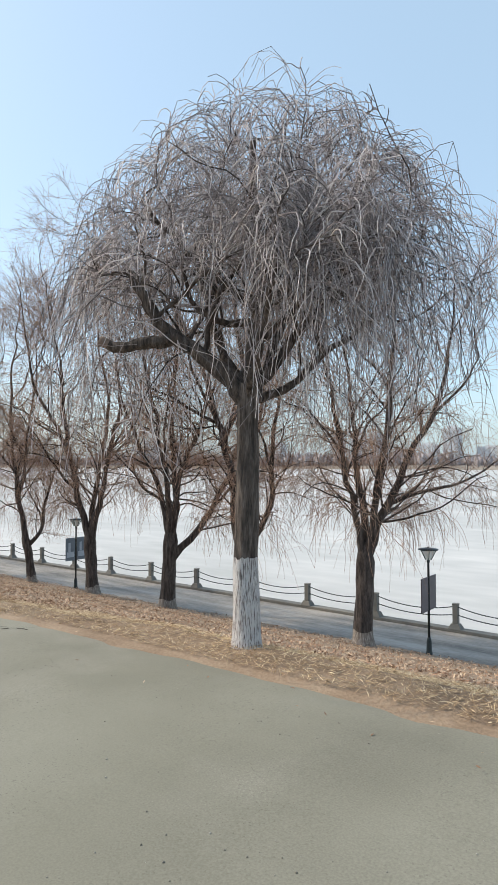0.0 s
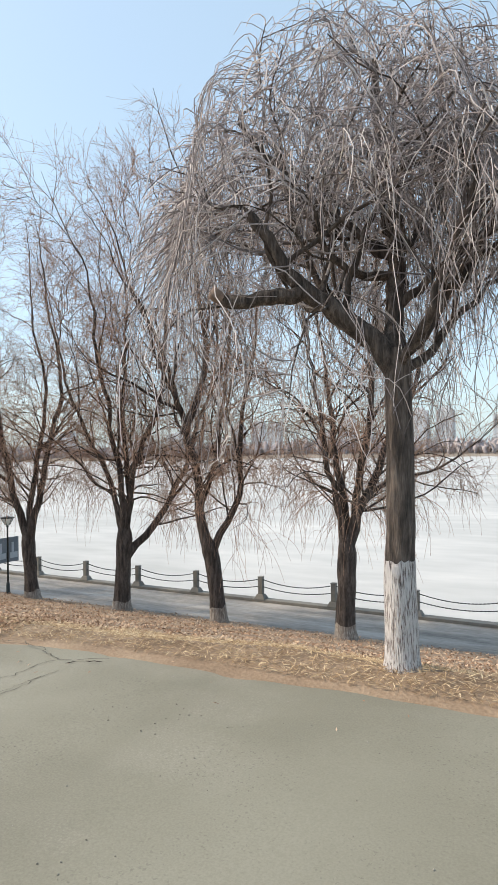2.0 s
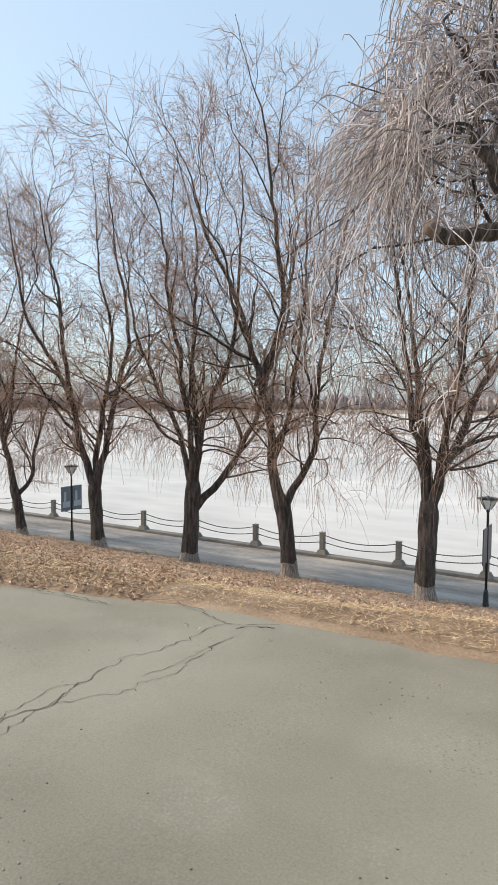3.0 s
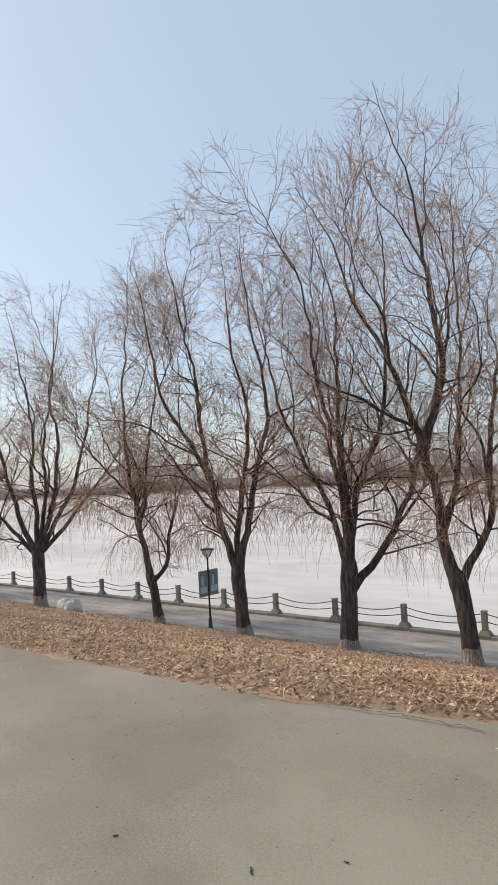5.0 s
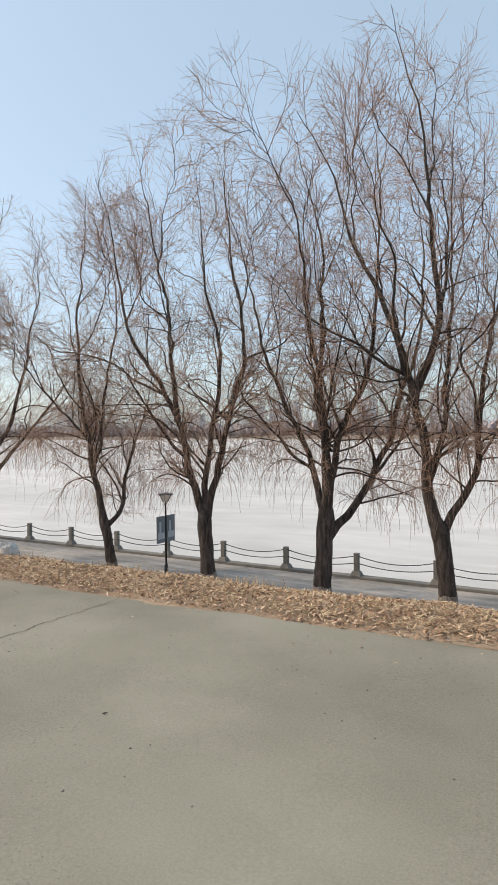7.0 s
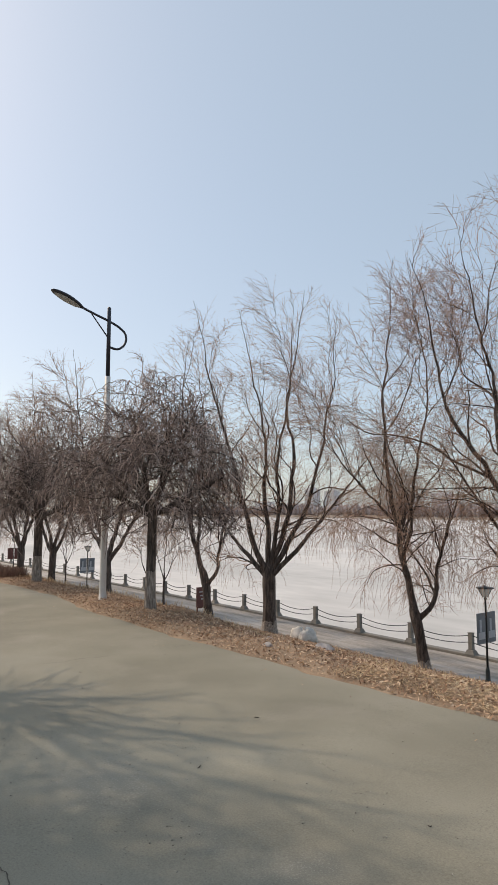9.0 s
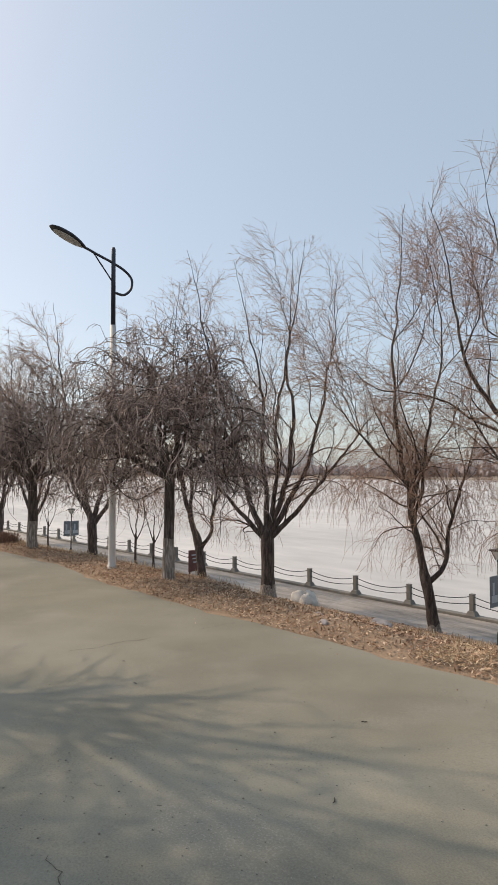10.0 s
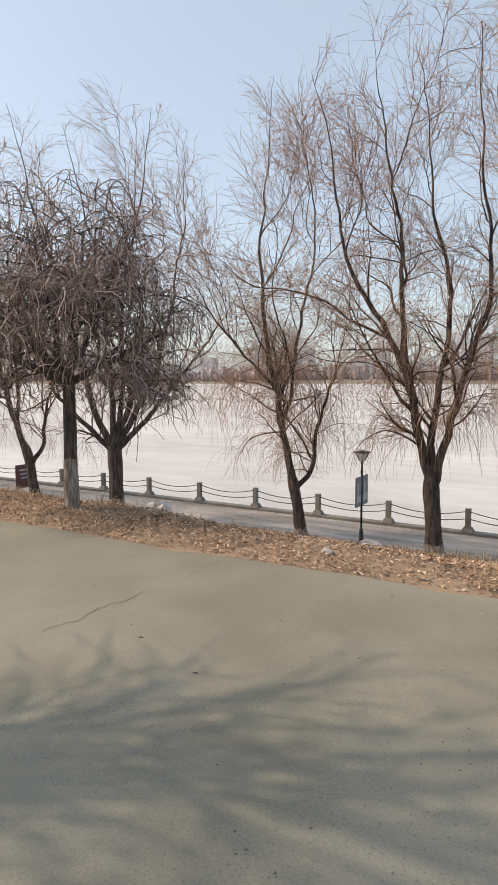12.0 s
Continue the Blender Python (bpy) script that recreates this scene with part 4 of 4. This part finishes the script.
# stubble along the brow of the bank
n = 2600
x = rng.uniform(-12, 13, n)
y = rng.uniform(-15.2, -14.4, n)
P = grow(np.stack([x, y, soil_z(x, y)], -1), np.stack([rng.normal(0, 0.25, n), rng.normal(0, 0.25, n), np.ones(n)], -1), rng.uniform(0.05, 0.16, n), 4, 0, 0, 0.08)
V, F = tubes(P, np.full((n, 4), 0.003), 3)
st = mesh_object("stubble", V, F, M_STRAW, None, "short dry grass stubble on the bank's brow")
tagged(st, category="grass", kind="stuff")

# hedge at the far roadside
n = 2400
x = rng.uniform(-12.0, -4.6, n)
y = rng.uniform(-15.75, -14.9, n)
P = grow(np.stack([x, y, soil_z(x, y)], -1), np.stack([rng.normal(0, 0.3, n), rng.normal(0, 0.3, n), np.ones(n)], -1), rng.uniform(0.14, 0.32, n), 5, 0, 0, 0.15)
V, F = tubes(P, np.full((n, 5), 0.008), 3)
hd = mesh_object("hedge", V, F, M_HEDGE, None, "low dark brown bare hedge at the roadside")
tagged(hd, category="hedge", kind="structure")

# grit on the road
n = 15000
x = rng.uniform(3, 24, n)
y = -16.3 - 5.6 * rng.random(n)
rib = (np.abs(y + 19.8) < 0.16) & (x > 9.4) & (x < 12)
keep = rib | (rng.random(n) < 0.08 + 0.5 * (np.sin(x * 1.7 + 2 * np.sin(y * 1.3)) * np.sin(y * 2.9 + x) > 0.62))
x, y = x[keep], y[keep]
n = len(x)
s = rng.uniform(0.002, 0.0065, n)
oct_v = np.array([[1, 0, 0], [0, 1, 0], [-1, 0, 0], [0, -1, 0], [0, 0, 0.9], [0, 0, -0.4]])
oct_f = np.array([[0, 1, 4], [1, 2, 4], [2, 3, 4], [3, 0, 4], [1, 0, 5], [2, 1, 5], [3, 2, 5], [0, 3, 5]])
C = np.stack([x, y, road_z(x) + 0.009], -1)
V = (C[:, None] + oct_v[None] * s[:, None, None] * rng.uniform(0.6, 1.5, (n, 6, 1))).reshape(-1, 3)
F = (oct_f[None] + (np.arange(n) * 6)[:, None, None]).reshape(-1, 3)
gr = mesh_object("grit", V, F, M_GRIT, None, "loose grit and small stones on the concrete")
tagged(gr, category="gravel", kind="stuff")


# ---- cracks in the concrete ----
def crack(points, width, jag=0.022):
    pts, off = [], [0.0, 0.0]
    for a, b in zip(points, points[1:]):
        m = max(2, int(math.dist(a, b) / 0.03))
        for i in range(m):
            u = i / m
            off = [o * 0.72 + rng.normal(0, jag * 0.5) for o in off]
            pts.append((a[0] + (b[0] - a[0]) * u + off[0], a[1] + (b[1] - a[1]) * u + off[1]))
    pts.append(points[-1])
    vs, fs = [], []
    for i, (px, py) in enumerate(pts):
        qx, qy = pts[min(i + 1, len(pts) - 1)]
        ox, oy = pts[max(i - 1, 0)]
        dx, dy = qx - ox, qy - oy
        ln = math.hypot(dx, dy) + 1e-6
        w = width * rng.uniform(0.3, 1.2) * (0.3 if i in (0, len(pts) - 1) else 1)
        z = float(road_z(px)) + 0.0115
        vs += [(px - dy / ln * w, py + dx / ln * w, z), (px + dy / ln * w, py - dx / ln * w, z)]
        if i:
            fs.append((2 * i - 2, 2 * i - 1, 2 * i + 1, 2 * i))
    mesh_object("crack", vs, fs, M_CRACK, road)


crack([(15.0, -16.3), (15.65, -16.18), (16.3, -16.18), (16.85, -16.21), (17.24, -16.17), (17.56, -16.21), (17.81, -16.35), (17.96, -16.39), (18.13, -16.31), (18.29, -16.22)], 0.0055, 0.03)
crack([(17.96, -16.39), (17.91, -16.6), (17.86, -16.94), (17.79, -17.21), (17.77, -17.4), (17.81, -17.6), (17.83, -17.76), (17.85, -17.96), (17.82, -18.17), (17.87, -18.33), (17.91, -18.5)], 0.0034, 0.03)
crack([(18.18, -16.6), (18.11, -16.92), (18.13, -17.14), (18.07, -17.3), (18.04, -17.41)], 0.0022, 0.028)
crack([(18.14, -16.68), (18.16, -17.08), (18.17, -17.35), (18.1, -17.51), (18.07, -17.66), (17.96, -17.75), (17.87, -17.94)], 0.0026, 0.03)
crack([(17.83, -17.65), (17.74, -17.83), (17.74, -18.06), (17.75, -18.18), (17.73, -18.36), (17.73, -18.55)], 0.0026, 0.028)
crack([(17.84, -17.81), (17.87, -18.02), (17.87, -18.17), (17.93, -18.28), (17.93, -18.5)], 0.0026, 0.028)
crack([(12.33, -16.6), (12.3, -17.35), (12.3, -17.95), (12.55, -18.3), (12.68, -18.75), (12.6, -19.1)], 0.0045)
crack([(6.6, -18.85), (6.67, -18.58), (6.69, -18.19), (6.7, -17.81)], 0.0036, 0.03)
crack([(6.75, -17.33), (6.73, -16.81)], 0.003, 0.03)
crack([(5.84, -17.21), (5.9, -17.0)], 0.003, 0.03)
crack([(15.2, -16.6), (15.76, -16.5), (16.42, -16.47), (16.9, -16.5)], 0.006)
crack([(9.77, -20.38), (10.02, -20.43), (10.33, -20.59), (10.6, -20.72)], 0.003)
crack([(10.48, -20.5), (10.75, -20.48), (11.02, -20.51), (11.1, -20.62)], 0.003)

# ---- fallen sticks on the concrete ----
TWIGS = [(16.59, -18.36, 0.10, 2.4), (16.88, -18.1, 0.045, 0.6), (10.30, -19.05, 0.09, 2.3), (7.3, -18.58, 0.05, 0.4), (7.93, -18.83, 0.05, 0.3), (9.72, -18.09, 0.05, 0.5),
         (11.76, -18.55, 0.05, 0.7), (15.9, -18.49, 0.03, 0.2), (13.87, -18.56, 0.03, 1.0), (18.25, -16.33, 0.22, 0.3), (18.1, -16.42, 0.12, 1.1), (14.6, -16.5, 0.06, 0.8)]
for x, y, ln, ang in TWIGS:
    p0 = np.array([[[x + ln * 0.6 * (q - 0.5) * math.cos(ang) + rng.normal(0, 0.004), y + ln * 0.6 * (q - 0.5) * math.sin(ang) + rng.normal(0, 0.004), float(road_z(x)) + 0.014] for q in np.linspace(0, 1, 5)]])
    V, F = tubes(p0, np.array([[0.002, 0.0036, 0.003, 0.0036, 0.002]]), 5)
    tagged(mesh_object("fallen_stick", V, F, M_BARK, None, "small dark dry stick lying on the concrete"), category="stick", group="sticks on the road")
